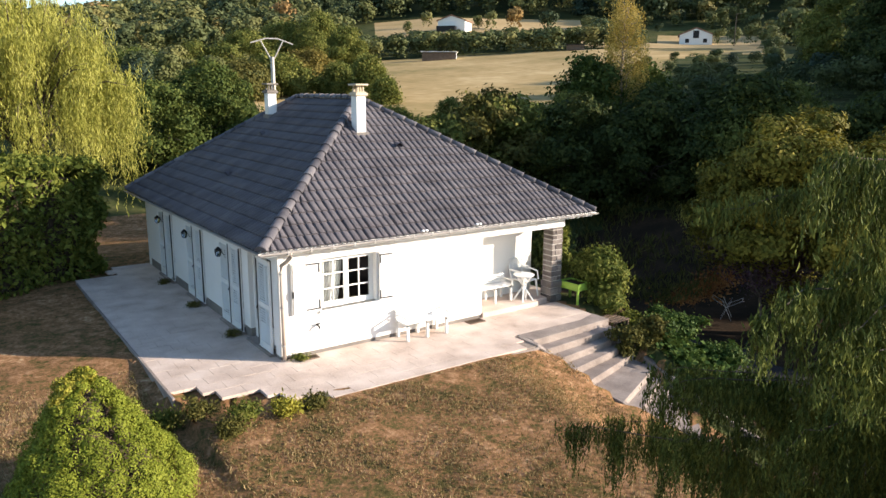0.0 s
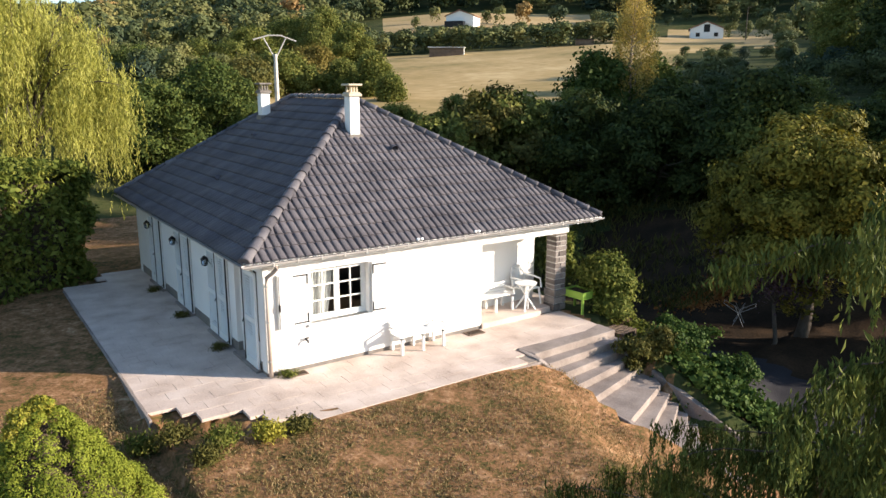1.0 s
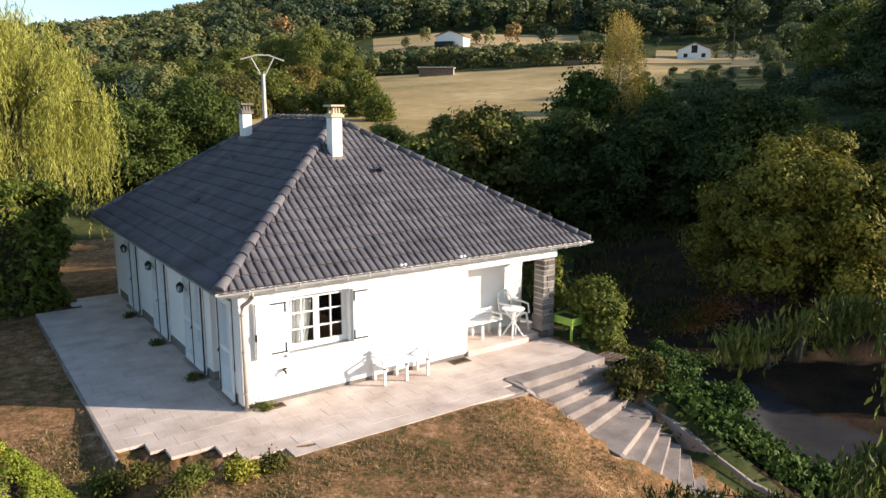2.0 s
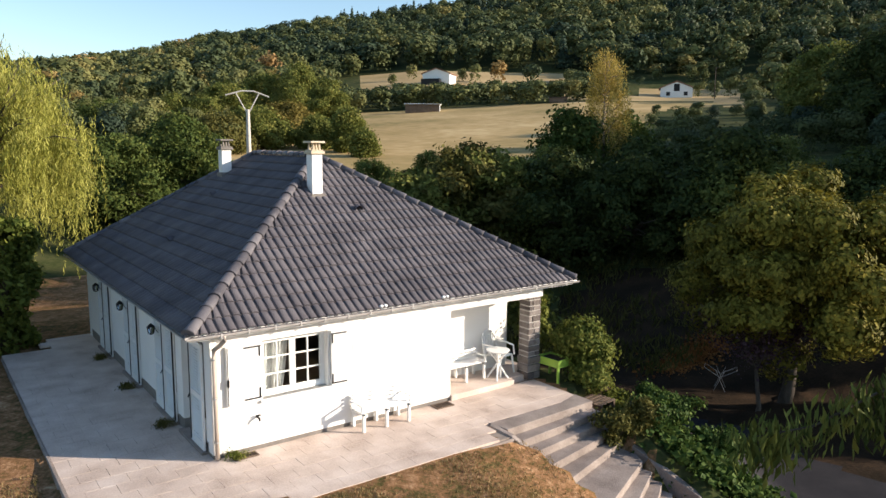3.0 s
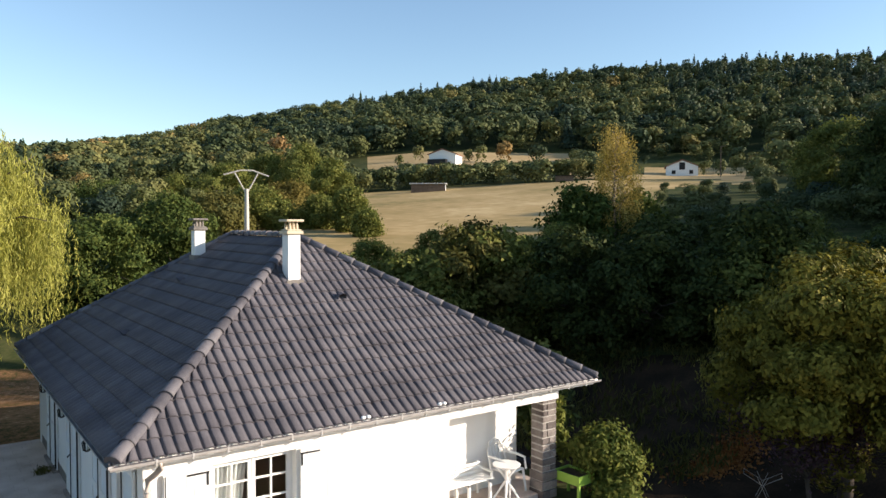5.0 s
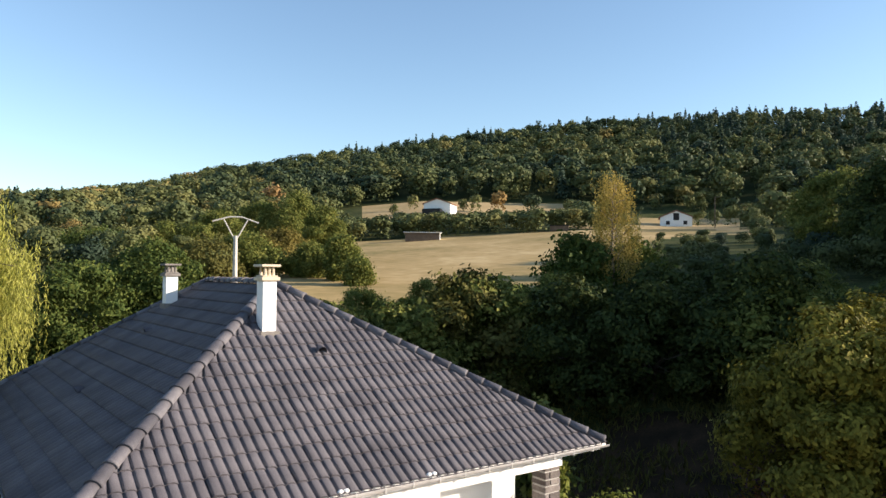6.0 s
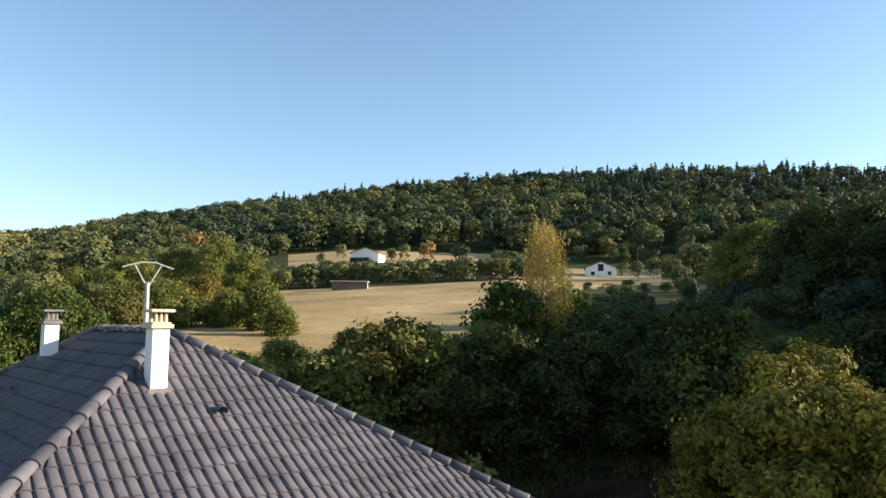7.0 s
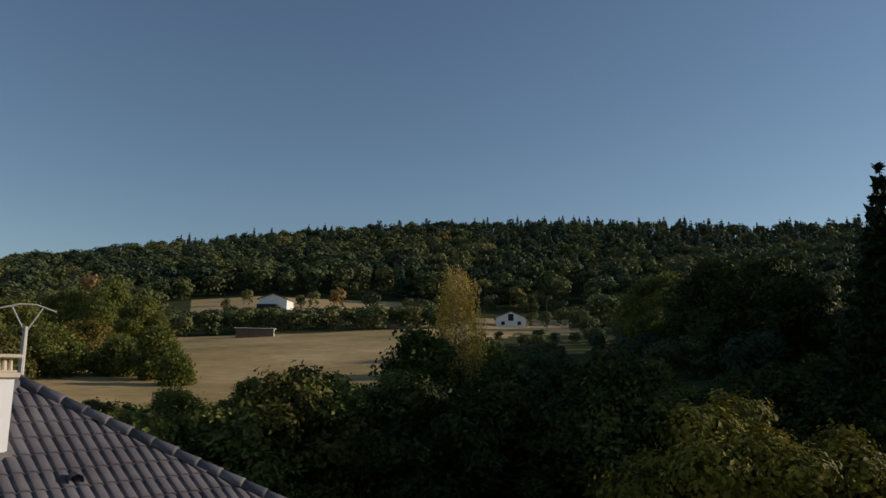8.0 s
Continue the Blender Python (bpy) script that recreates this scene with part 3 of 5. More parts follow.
# soffit boards
part("soffit", boxes((EX0 + 0.06, EX1 - 0.06, EY0 + 0.06, 0.0, 2.42, 2.45), (EX0 + 0.06, 0.0, 0.0, EY1 - 0.06, 2.42, 2.45), (HX, EX1 - 0.06, 0.0, EY1 - 0.06, 2.42, 2.45), (0.0, HX, HY, EY1 - 0.06, 2.42, 2.45)), PAINT, house, "white painted eaves boarding")
part("fascia", boxes((EX0 + 0.03, EX1 - 0.03, EY0 + 0.03, EY0 + 0.055, 2.40, 2.52), (EX0 + 0.03, EX0 + 0.055, EY0 + 0.06, EY1 - 0.03, 2.40, 2.52), (EX1 - 0.055, EX1 - 0.03, EY0 + 0.06, EY1 - 0.03, 2.40, 2.52), (EX0 + 0.06, EX1 - 0.06, EY1 - 0.055, EY1 - 0.03, 2.40, 2.52)), PAINT, house)


def gutter(p, q, r=0.062):
    bm = bmesh.new()
    p, q = Vector(p), Vector(q)
    d = (q - p).normalized()
    n = Vector((d.y, -d.x, 0))
    rows = []
    for e in (p, q):
        rows.append([bm.verts.new(e + n * (r * math.cos(a)) + Vector((0, 0, r * math.sin(a)))) for a in np.linspace(math.pi, 2 * math.pi, 9)] + [bm.verts.new(e + n * (r * 0.85 * math.cos(a)) + Vector((0, 0, r * 0.85 * math.sin(a)))) for a in np.linspace(2 * math.pi, math.pi, 9)])
    k = len(rows[0])
    for i in range(k):
        bm.faces.new((rows[0][i], rows[0][(i + 1) % k], rows[1][(i + 1) % k], rows[1][i]))
    for row in (rows[0][::-1], rows[1]):
        bm.faces.new(row)
    bmesh.ops.recalc_face_normals(bm, faces=bm.faces)
    return bm


GZ0 = 2.50
part("gutter", gutter((EX0 - 0.06, EY0 - 0.03, GZ0), (EX1 + 0.09, EY0 - 0.03, GZ0)), ZINC, house, "pale zinc half-round gutter")
part("gutter", gutter((EX0 - 0.03, EY1, GZ0), (EX0 - 0.03, EY0 + 0.04, GZ0)), ZINC, house)
part("gutter", gutter((EX1 + 0.03, EY0 + 0.06, GZ0), (EX1 + 0.03, EY1, GZ0)), ZINC, house)
hook = boxes((-0.012, 0.012, -0.11, 0.03, -0.075, -0.065), (-0.012, 0.012, -0.115, -0.105, -0.075, 0.02))
hook_me = bpy.data.meshes.new("gutter_bracket")
hook.to_mesh(hook_me)
hook.free()
hook_me.materials.append(ZINC)
for k in range(18):
    ob = new("gutter_bracket", hook_me)
    ob.parent = house
    ob.matrix_world = pose(0.1 + 0.52 * k, EY0 + 0.02, GZ0)
for x in (3.55, 5.16):
    bm = bmesh.new()
    for dx in (-0.05, 0.05):
        bmesh.ops.create_icosphere(bm, subdivisions=2, radius=0.045, matrix=Matrix.Translation((x + dx, EY0 - 0.04, GZ0 + 0.075)) @ Matrix.Diagonal((1.1, 0.8, 0.8, 1)))
    part("gutter_clip", bm, PAINT, house, "white clamps on the gutter", smooth=True)
bm = tube(bmesh.new(), [(0.17, EY0 - 0.03, GZ0 - 0.05), (0.17, EY0 - 0.03, GZ0 - 0.14), (0.12, EY0 + 0.06, GZ0 - 0.24), (0.05, -0.08, GZ0 - 0.36), (0.05, -0.08, GZ0 - 0.5), (0.05, -0.08, 0.03)], 0.045, 12)
downpipe = part("downpipe", bm, PIPE, house, "beige metal downpipe at the corner", smooth=True)
for z in (0.35, 1.2, 1.95):
    part("pipe_clip", tube(bmesh.new(), [(0.05, -0.08, z), (0.05, -0.08, z + 0.03)], 0.055, 12), ZINC, downpipe)
# window
window = part("window", pierced("y", 0.16, 0.22, W0, W1, WZ0, WZ1, [(W0 + 0.05, W1 - 0.05, WZ0 + 0.06, WZ1 - 0.05)]), PAINT, house, "white casement window with small panes and curtains")
part("sill", boxes((W0 - 0.06, W1 + 0.06, -0.06, 0.16, WZ0 - 0.05, WZ0), bevel=0.008), PAINT, window)
MIDX = (W0 + W1) / 2
for x0, x1 in ((W0 + 0.05, MIDX - 0.005), (MIDX + 0.005, W1 - 0.05)):
    z0, z1 = WZ0 + 0.06, WZ1 - 0.05
    zc = [z0 + 0.05, z0 + (z1 - z0) * 0.345, z0 + (z1 - z0) * 0.665, z1 - 0.04]
    xc = [x0 + 0.045, (x0 + x1) / 2, x1 - 0.045]
    part("casement", pierced("y", 0.15, 0.2, x0, x1, z0, z1, [(xa + 0.012, xb - 0.012, za + 0.012, zb - 0.012) for xa, xb in zip(xc, xc[1:]) for za, zb in zip(zc, zc[1:])]), PAINT, window)
    pane = part("pane", boxes((x0 + 0.03, x1 - 0.03, 0.172, 0.178, z0 + 0.03, z1 - 0.03)), GLASS, window)
    pane.visible_shadow = False


def curtain(x0, x1, z0, z1, pull, parent):
    bm = bmesh.new()
    n, m = 40, 12
    grid = []
    for j in range(m + 1):
        f = j / m
        z = z1 + (z0 - z1) * f
        xr = x1 - pull * f ** 1.5
        grid.append([bm.verts.new((x0 + (xr - x0) * i / n, 0.27 + 0.022 * math.sin(i * 1.25) + 0.008 * math.sin(i * 2.9 + f), z)) for i in range(n + 1)])
    for j in range(m):
        for i in range(n):
            bm.faces.new((grid[j][i], grid[j][i + 1], grid[j + 1][i + 1], grid[j + 1][i]))
    return part("curtain", bm, CURTAIN, parent, "white net curtain drawn aside", smooth=True)


curtain(W0 + 0.06, W0 + 0.66, 1.0, 2.12, 0.14, window)


def shutter(parent, w, z0, z1, m, louvred, hinge_right, label):
    """A shutter leaf in its own plane: width along x, outside towards -y."""
    h = z1 - z0
    bm = boxes((0, w, -0.02, 0.02, 0, h), bevel=0.004) if not louvred else boxes((0, 0.07, -0.02, 0.02, 0, h), (w - 0.07, w, -0.02, 0.02, 0, h), (0.07, w - 0.07, -0.018, 0.018, 0, 0.16), (0.07, w - 0.07, -0.018, 0.018, h - 0.09, h), (0.07, w - 0.07, -0.018, 0.018, h * 0.47, h * 0.47 + 0.1))
    leaf = part("shutter", bm, PAINT, parent, label)
    leaf.matrix_local = m @ Matrix.Translation((0, 0, z0))
    if louvred:
        for a, b in ((0.16, h * 0.47), (h * 0.47 + 0.1, h - 0.09)):
            k = int((b - a) / 0.055)
            bm = bmesh.new()
            for i in range(k):
                box(bm, 0.07, w - 0.07, -0.016, 0.016, -0.004, 0.004, m=Matrix.Translation((0, 0, a + (i + 0.5) * (b - a) / k)) @ Matrix.Rotation(radians(42), 4, "X"))
            part("louvres", bm, PAINT, leaf)
    else:
        for i in range(1, 6):
            part("groove", boxes((w * i / 6 - 0.003, w * i / 6 + 0.003, -0.0225, -0.0195, 0.02, h - 0.02)), MORTAR, leaf)
        s = w if hinge_right else 0.0
        d = -1 if hinge_right else 1
        for z in (0.07, h - 0.07):
            e = 1 if z < h / 2 else -1
            part("strap_hinge", boxes((min(s, s + d * 0.34), max(s, s + d * 0.34), -0.03, -0.021, z - 0.014, z + 0.014), (min(s + d * 0.012, s + d * 0.04), max(s + d * 0.012, s + d * 0.04), -0.0305, -0.0215, min(z, z + e * 0.2), max(z, z + e * 0.2))), IRON, leaf, "black iron strap hinge")
    return leaf


shutter(house, 0.69, 0.99, 2.15, Matrix.Translation((0.27, -0.035, 0)), False, True, "white boarded shutter folded open with black hinges")
shutter(house, 0.72, 0.97, 2.15, Matrix.Translation((2.47, -0.045, 0)) @ Matrix.Rotation(radians(-3), 4, "Z"), False, False, "white boarded shutter folded open with black hinges")
bm = tube(bmesh.new(), [(0.30, -0.075, 1.0), (0.30, -0.075, 2.13)], 0.009, 6)
tube(bm, [(0.30, -0.085, 1.38), (0.30, -0.085, 1.52)], 0.022, 6)
part("espagnolette", bm, IRON, house, "black iron closing bar")
# left side: glazed doors behind louvred shutters, lanterns
TO_SIDE = Matrix(((0, 1, 0, 0), (-1, 0, 0, 0), (0, 0, 1, 0), (0, 0, 0, 1)))


def side_leaf(y0, w, swing=0.0, x=-0.03):
    return shutter(house, w, 0.06, 2.15, Matrix.Translation((x, y0 + w, 0)) @ Matrix.Rotation(radians(swing), 4, "Z") @ TO_SIDE, True, False, "white louvred door shutter")


for k, (d0, d1) in enumerate(DOORS):
    half = (d1 - d0) / 2
    door = part("glazed_door", pierced("x", 0.12, 0.17, d0, d1, 0.06, 2.18, [(d0 + 0.08, d0 + half - 0.05, 0.5, 2.1), (d0 + half + 0.05, d1 - 0.08, 0.5, 2.1)]), PAINT, house, "white glazed garden door")
    for a in (d0 + 0.06, d0 + half + 0.05):
        g = part("pane", boxes((0.142, 0.148, a, a + half - 0.11, 0.5, 2.12)), GLASS, door)
        g.visible_shadow = False
    part("threshold", boxes((-0.12, 0.17, d0 - 0.03, d1 + 0.03, -0.02, 0.055), bevel=0.006), CONCRETE, door)
    if k == 0:
        side_leaf(d0, half + 0.05, 0, -0.045)
    else:
        side_leaf(d0, half - 0.01)
        side_leaf(d0 + half + 0.01, half - 0.01)
    ym = d0 + half
    bm = tube(bmesh.new(), [(-0.075, ym, 0.10), (-0.075, ym, 2.12)], 0.011, 6)
    tube(bm, [(-0.085, ym - 0.01, 1.02), (-0.15, ym - 0.13, 1.0)], 0.014, 6)
    part("espagnolette", bm, IRON, house, "black iron closing bar with handle")
    if k:
        part("hinge_rail", tube(bmesh.new(), [(-0.062, d0 + 0.0, 0.1), (-0.062, d0 + 0.0, 2.12)], 0.018, 6), IRON, house)


def lantern(y):
    """Black wall lantern on the side wall."""
    t = thing("wall_lantern", (-0.046, y, 1.80), label="black iron wall lantern with glass panes", category="lantern", group="lanterns along the wall")
    part("bracket", tube(bmesh.new(), [(0.06, 0, -0.1), (-0.02, 0, 0.0), (-0.1, 0, 0.18), (-0.17, 0, 0.2)], 0.012, 6), IRON, t)
    part("back_plate", boxes((0.045, 0.06, -0.04, 0.04, -0.16, 0.1), bevel=0.004), IRON, t)
    bm = bmesh.new()
    bmesh.ops.create_cone(bm, cap_ends=True, segments=6, radius1=0.075, radius2=0.105, depth=0.2, matrix=Matrix.Translation((-0.17, 0, 0.04)))
    part("glass", bm, GLASS, t)
    bm = bmesh.new()
    bmesh.ops.create_cone(bm, cap_ends=True, segments=6, radius1=0.125, radius2=0.02, depth=0.1, matrix=Matrix.Translation((-0.17, 0, 0.19)))
    part("cap", bm, IRON, t)
    bm = bmesh.new()
    bmesh.ops.create_cone(bm, cap_ends=True, segments=6, radius1=0.05, radius2=0.08, depth=0.03, matrix=Matrix.Translation((-0.17, 0, -0.075)))
    part("base", bm, IRON, t)
    for i in range(6):
        a = math.pi / 3 * i
        part("bar", tube(bmesh.new(), [(-0.17 + 0.078 * math.cos(a), 0.078 * math.sin(a), -0.06), (-0.17 + 0.108 * math.cos(a), 0.108 * math.sin(a), 0.14)], 0.013, 4), IRON, t)
    t.scale = (0.76, 0.76, 0.76)


for y in (3.3, 6.12, 8.93):
    lantern(y)
# stone pillar of the porch
pillar = part("pillar", boxes((8.06, 8.45, 0.03, 0.36, 0.0, 2.14)), MORTAR, house, "pillar of rough grey-brown stone with pale joints")
z, k = 0.0, 0
rng = np.random.default_rng(11)
while z < 2.10:
    h = min(float(rng.uniform(0.10, 0.17)) if z > 0.42 else 0.2, 2.135 - z)
    cut = [8.045, 8.045 + float(rng.uniform(0.12, 0.3)), 8.465] if rng.random() < 0.6 else [8.045, 8.465]
    g = 0.02 if z < 0.42 else 0.0
    for a, b in zip(cut, cut[1:]):
        o = float(rng.uniform(0, 0.012))
        part("stone", boxes((a + 0.009 - g, b - 0.009 + g, 0.012 - o - g, 0.375 + o + g, z + 0.014, z + h - 0.010), bevel=0.012), STONE, pillar)
    z += h
    k += 1

# ---- roof ----
roof = part("roof", bmesh.new(), ROOF_ISLAND, house, "hipped roof of anthracite wave tiles")
bm = bmesh.new()
dz = 0.05
v = [bm.verts.new(p) for p in ((EX0, EY0, EAVE - dz), (EX1, EY0, EAVE - dz), (EX1, EY1, EAVE - dz), (EX0, EY1, EAVE - dz), (RX, RY0, RZ - dz), (RX, RY1, RZ - dz))]
for f in ((0, 1, 4), (1, 2, 5, 4), (2, 3, 5), (3, 0, 4, 5), (3, 2, 1, 0)):
    bm.faces.new([v[i] for i in f])
bm.to_mesh(roof.data)
bm.free()
TILE_W, COURSE = 0.18, 0.357


def plane_frame(a, b, apex_l, apex_r):
    """Eave from a to b seen from outside (left to right), ridge ends over it. Origin, along, up the slope, out of it."""
    a, b = Vector(a), Vector(b)
    along = (b - a).normalized()
    inward = Vector((-along.y, along.x, 0))
    rise = Vector(apex_l) - a
    depth = rise.dot(inward)
    up = (inward * depth + Vector((0, 0, rise.z))).normalized()
    out = along.cross(up)
    length = math.hypot(depth, rise.z)
    return a, along, up, out, length, (b - a).length, rise.dot(along), (Vector(apex_r) - a).dot(along)


WAVE = [(0.0, 0.0), (0.06, 0.001), (0.12, 0.030), (0.22, 0.039), (0.52, 0.039), (0.78, 0.028), (0.92, 0.006), (1.0, 0.0)]


def tile_points(u0, v0, lo, hi, lift):
    """A wave tile's top and butt corners in roof coordinates, cut off at the hips."""
    rows = []
    for s, w in ((0.0, lift), (1.12, 0.002)):
        vv = v0 + COURSE * s
        rows.append([(min(max(u0 + TILE_W * fu, lo(vv)), hi(vv)), vv, w + fz) for fu, fz in WAVE])
    rows.append([(u, vv, w - 0.028) for u, vv, w in rows[0]])
    return rows


def tiles(a, b, apex_l, apex_r, singles, limit=300):
    o, along, up, out, length, wide, al, ar = plane_frame(a, b, apex_l, apex_r)
    lo, hi = (lambda t: al * t / length), (lambda t: wide + (ar - wide) * t / length)
    n, vs, fs = len(WAVE), [], []
    quads = [(i, i + 1, n + i + 1, n + i) for i in range(n - 1)] + [(2 * n + i, 2 * n + i + 1, i + 1, i) for i in range(n - 1)]
    count, j = 0, 0
    basis = Matrix((along, up, out)).transposed()
    shared = {}
    while j * COURSE < length - 0.05:
        v0 = j * COURSE - 0.04
        u = -0.02
        while u < wide:
            if u + TILE_W > lo(v0) + 0.03 and u < hi(v0) - 0.03:
                lift = 0.032 + 0.002 * float(rng.normal())
                whole = u > lo(v0 + 0.4) and u + TILE_W < hi(v0 + 0.4)
                if singles and count < limit and whole:
                    if "tile" not in shared:
                        pts = [p for row in tile_points(0, 0, lambda t: -9, lambda t: 9, 0.032) for p in row]
                        shared["tile"] = array_mesh("roof_tile", pts, quads)
                        shared["tile"].materials.append(ROOF)
                        shared["tile"].polygons.foreach_set("use_smooth", [i < n - 1 for i in range(len(quads))])
                    ob = new("roof_tile", shared["tile"])
                    ob.parent = roof
                    ob.matrix_world = Matrix.Translation(o + along * (u + 0.004 * float(rng.normal())) + up * v0 + out * (0.003 * float(rng.normal()))) @ basis.to_4x4() @ pose(0, 0, 0, 0, 0, 0.5 * float(rng.normal()))
                    count += 1
                else:
                    base = len(vs)
                    vs += [tuple(o + along * x + up * y + out * z) for row in tile_points(u, v0, lo, hi, lift) for x, y, z in row]
                    fs += [tuple(base + i for i in q) for q in quads]
            u += TILE_W
        j += 1
    me = array_mesh("roof_tiles", vs, fs)
    me.polygons.foreach_set("use_smooth", [k % (2 * n - 2) < n - 1 for k in range(len(fs))])
    me.materials.append(ROOF_ISLAND)
    tagged(part("roof_tiles", me, ROOF_ISLAND, roof), kind="stuff")


A, B, C, D = (EX0, EY0, EAVE), (EX1, EY0, EAVE), (EX1, EY1, EAVE), (EX0, EY1, EAVE)
P, Q = (RX, RY0, RZ), (RX, RY1, RZ)
tiles(A, B, P, P, True)
tiles(D, A, Q, P, False)
tiles(B, C, P, Q, False)
tiles(C, D, Q, Q, False)


def cap_mesh(l=0.42, r=0.115):
    bm = bmesh.new()
    rows = []
    for s, k in ((0.0, 1.08), (0.12, 1.0), (1.0, 0.84)):
        rows.append([bm.verts.new((s * l, r * k * math.cos(a) * 1.05, r * k * math.sin(a) * 0.8 - 0.02)) for a in np.linspace(-0.25, math.pi + 0.25, 11)])
    for u, w in zip(rows, rows[1:]):
        for i in range(10):
            bm.faces.new((u[i], u[i + 1], w[i + 1], w[i]))
    bm.faces.new(rows[0])
    bm.faces.new(rows[-1][::-1])
    bmesh.ops.recalc_face_normals(bm, faces=bm.faces)
    me = bpy.data.meshes.new("ridge_tile")
    bm.to_mesh(me)
    bm.free()
    me.materials.append(HIP)
    me.polygons.foreach_set("use_smooth", [len(p.vertices) < 6 for p in me.polygons])
    return me


CAP = cap_mesh()
for p, q in ((A, P), (B, P), (D, Q), (C, Q), (P, Q)):
    p, q = Vector(p), Vector(q)
    d = q - p
    n = int(d.length / 0.36)
    x = d.normalized()
    y = Vector((0, 0, 1)).cross(x).normalized()
    zz = x.cross(y)
    for k in range(n):
        ob = new("ridge_tile", CAP)
        ob.parent = roof
        ob.matrix_world = Matrix.Translation(p + d * ((k + 0.0) / n) + zz * (0.065 + 0.004 * float(rng.normal()))) @ Matrix((x, y, zz)).transposed().to_4x4() @ pose(0, 0, 0, 2 * float(rng.normal()), 0, 1.0 * float(rng.normal()))


def roof_z(x, y):
    fr = (y - EY0) / (RY0 - EY0)
    lf = (x - EX0) / (RX - EX0)
    return EAVE + (RZ - EAVE) * min(fr, lf)


def chimney(x0, x1, y0, y1, base, top, potted, label):
    t = part("chimney", boxes((x0, x1, y0, y1, base, top)), WHITE, house, label)
    part("flashing", boxes((x0 - 0.05, x1 + 0.05, y0 - 0.06, y1 + 0.03, base + 0.25, roof_z((x0 + x1) / 2, y0) + 0.07)), PLINTH, t, "grey mortar collar at the roof")
    mat = POT if potted else PLINTH
    part("crown", boxes((x0 - 0.05, x1 + 0.05, y0 - 0.05, y1 + 0.05, top, top + 0.07), (x0 - 0.02, x1 + 0.02, y0 - 0.02, y1 + 0.02, top + 0.07, top + 0.10), bevel=0.01), mat, t)
    w, l = x1 - x0, y1 - y0
    for i in range(3):
        for j in range(2):
            bx, by = x0 + 0.02 + (w - 0.11) * i / 2, (y0 + 0.01 if j == 0 else y1 - 0.08)
            bm = bmesh.new()
            bmesh.ops.create_cone(bm, cap_ends=True, segments=8, radius1=0.036, radius2=0.022, depth=0.16, matrix=Matrix.Translation((bx + 0.035, by + 0.035, top + 0.18)))
            part("cap_post", bm, mat, t)
    part("cap_slab", boxes((x0 - 0.06, x1 + 0.06, y0 - 0.06, y1 + 0.06, top + 0.26, top + 0.31), bevel=0.012), mat, t)
    return t


chimney(3.63, 3.90, 3.00, 3.30, 4.0, 5.66, True, "white rendered chimney with a cream baluster cap")
chimney(3.34, 3.62, 8.3, 8.6, 4.3, 5.70, False, "white rendered chimney with a dark weathered cap")
for x, y, up in ((4.55, 2.45, True), (1.0, 5.6, False), (2.6, 7.0, False)):
    z = roof_z(x, y)
    t = part("vent_tile", tube(bmesh.new(), [(x, y + 0.16, z + 0.05), (x, y, z + 0.09), (x - (0 if up else 0.06), y - (0.1 if up else 0), z + 0.055)], [0.03, 0.085, 0.10], 8, cap=False), ROOF, roof, "hooded ventilation tile")

# ---- foliage ----


def tube_mesh(name, runs, sides=6):
    bm = bmesh.new()
    for pts, radii in runs:
        tube(bm, pts, radii, sides)
    me = bpy.data.meshes.new(name)
    bm.to_mesh(me)
    bm.free()
    me.polygons.foreach_set("use_smooth", [True] * len(me.polygons))
    return me


def bent(p, q, k, rng, wobble=0.08):
    p, q = np.array(p, float), np.array(q, float)
    l = np.linalg.norm(q - p)
    return [tuple(p + (q - p) * t + rng.normal(size=3) * wobble * l * (0 < t < 1)) for t in np.linspace(0, 1, k)]


def tree(name, at, blobs, trunk_h, trunk_r, count, size, mat, seed, label, category="tree", bark=None, clump=0.45, shell=0.55, down=0.0, slim=0.55, group="", trunk=True, bias=0.55):
    """A tapered trunk with limbs into a crown of leaf clumps. Blobs are relative to the base."""
    rng = np.random.default_rng(seed)
    t = thing(name, at, label=label, category=category, group=group)
    if trunk:
        top = np.mean([b[:3] for b in blobs], 0)
        runs = [(bent((0, 0, -0.4), (top[0] * 0.4, top[1] * 0.4, trunk_h), 5, rng, 0.02), np.linspace(trunk_r, trunk_r * 0.6, 5))]
        for b in blobs:
            for _ in range(1):
                tip = np.array(b[:3]) + rng.normal(size=3) * np.array(b[3:6]) * 0.45
                runs.append((bent((top[0] * 0.4, top[1] * 0.4, trunk_h * float(rng.uniform(0.75, 1.0))), tip, 4, rng), np.linspace(trunk_r * 0.45, trunk_r * 0.08, 4)))
        part("trunk", tube_mesh("trunk", runs[:1]), bark or BARK, t)
        for run in runs[1:15]:
            part("limb", tube_mesh("limb", [run], 5), bark or BARK, t)
    pts, out = crown_points(blobs, count, rng, clump, shell)
    part("crown", leaves("crown", pts, size, rng, down, slim, outward=out, bias=bias), mat, t)
    return t


def crown_blobs(rng, h, w, low=0.25, n=9):
    """Many overlapping lobes that make an uneven crown of height h and width w."""
    out = []
    n = n * 2
    for k in range(n):
        f = (k + 0.5) / n
        z = h * (low + (1 - low) * f * 0.93)
        reach = w * 0.5 * math.sin(math.pi * (0.2 + 0.74 * f)) * float(rng.uniform(0.45, 0.95))
        a = 2.4 * k + float(rng.uniform(0, 1))
        s = w * float(rng.uniform(0.12, 0.21)) * (1.15 - 0.4 * f)
        out.append((reach * math.cos(a), reach * math.sin(a), z, s, s, s * float(rng.uniform(0.7, 1.0))))
    return out


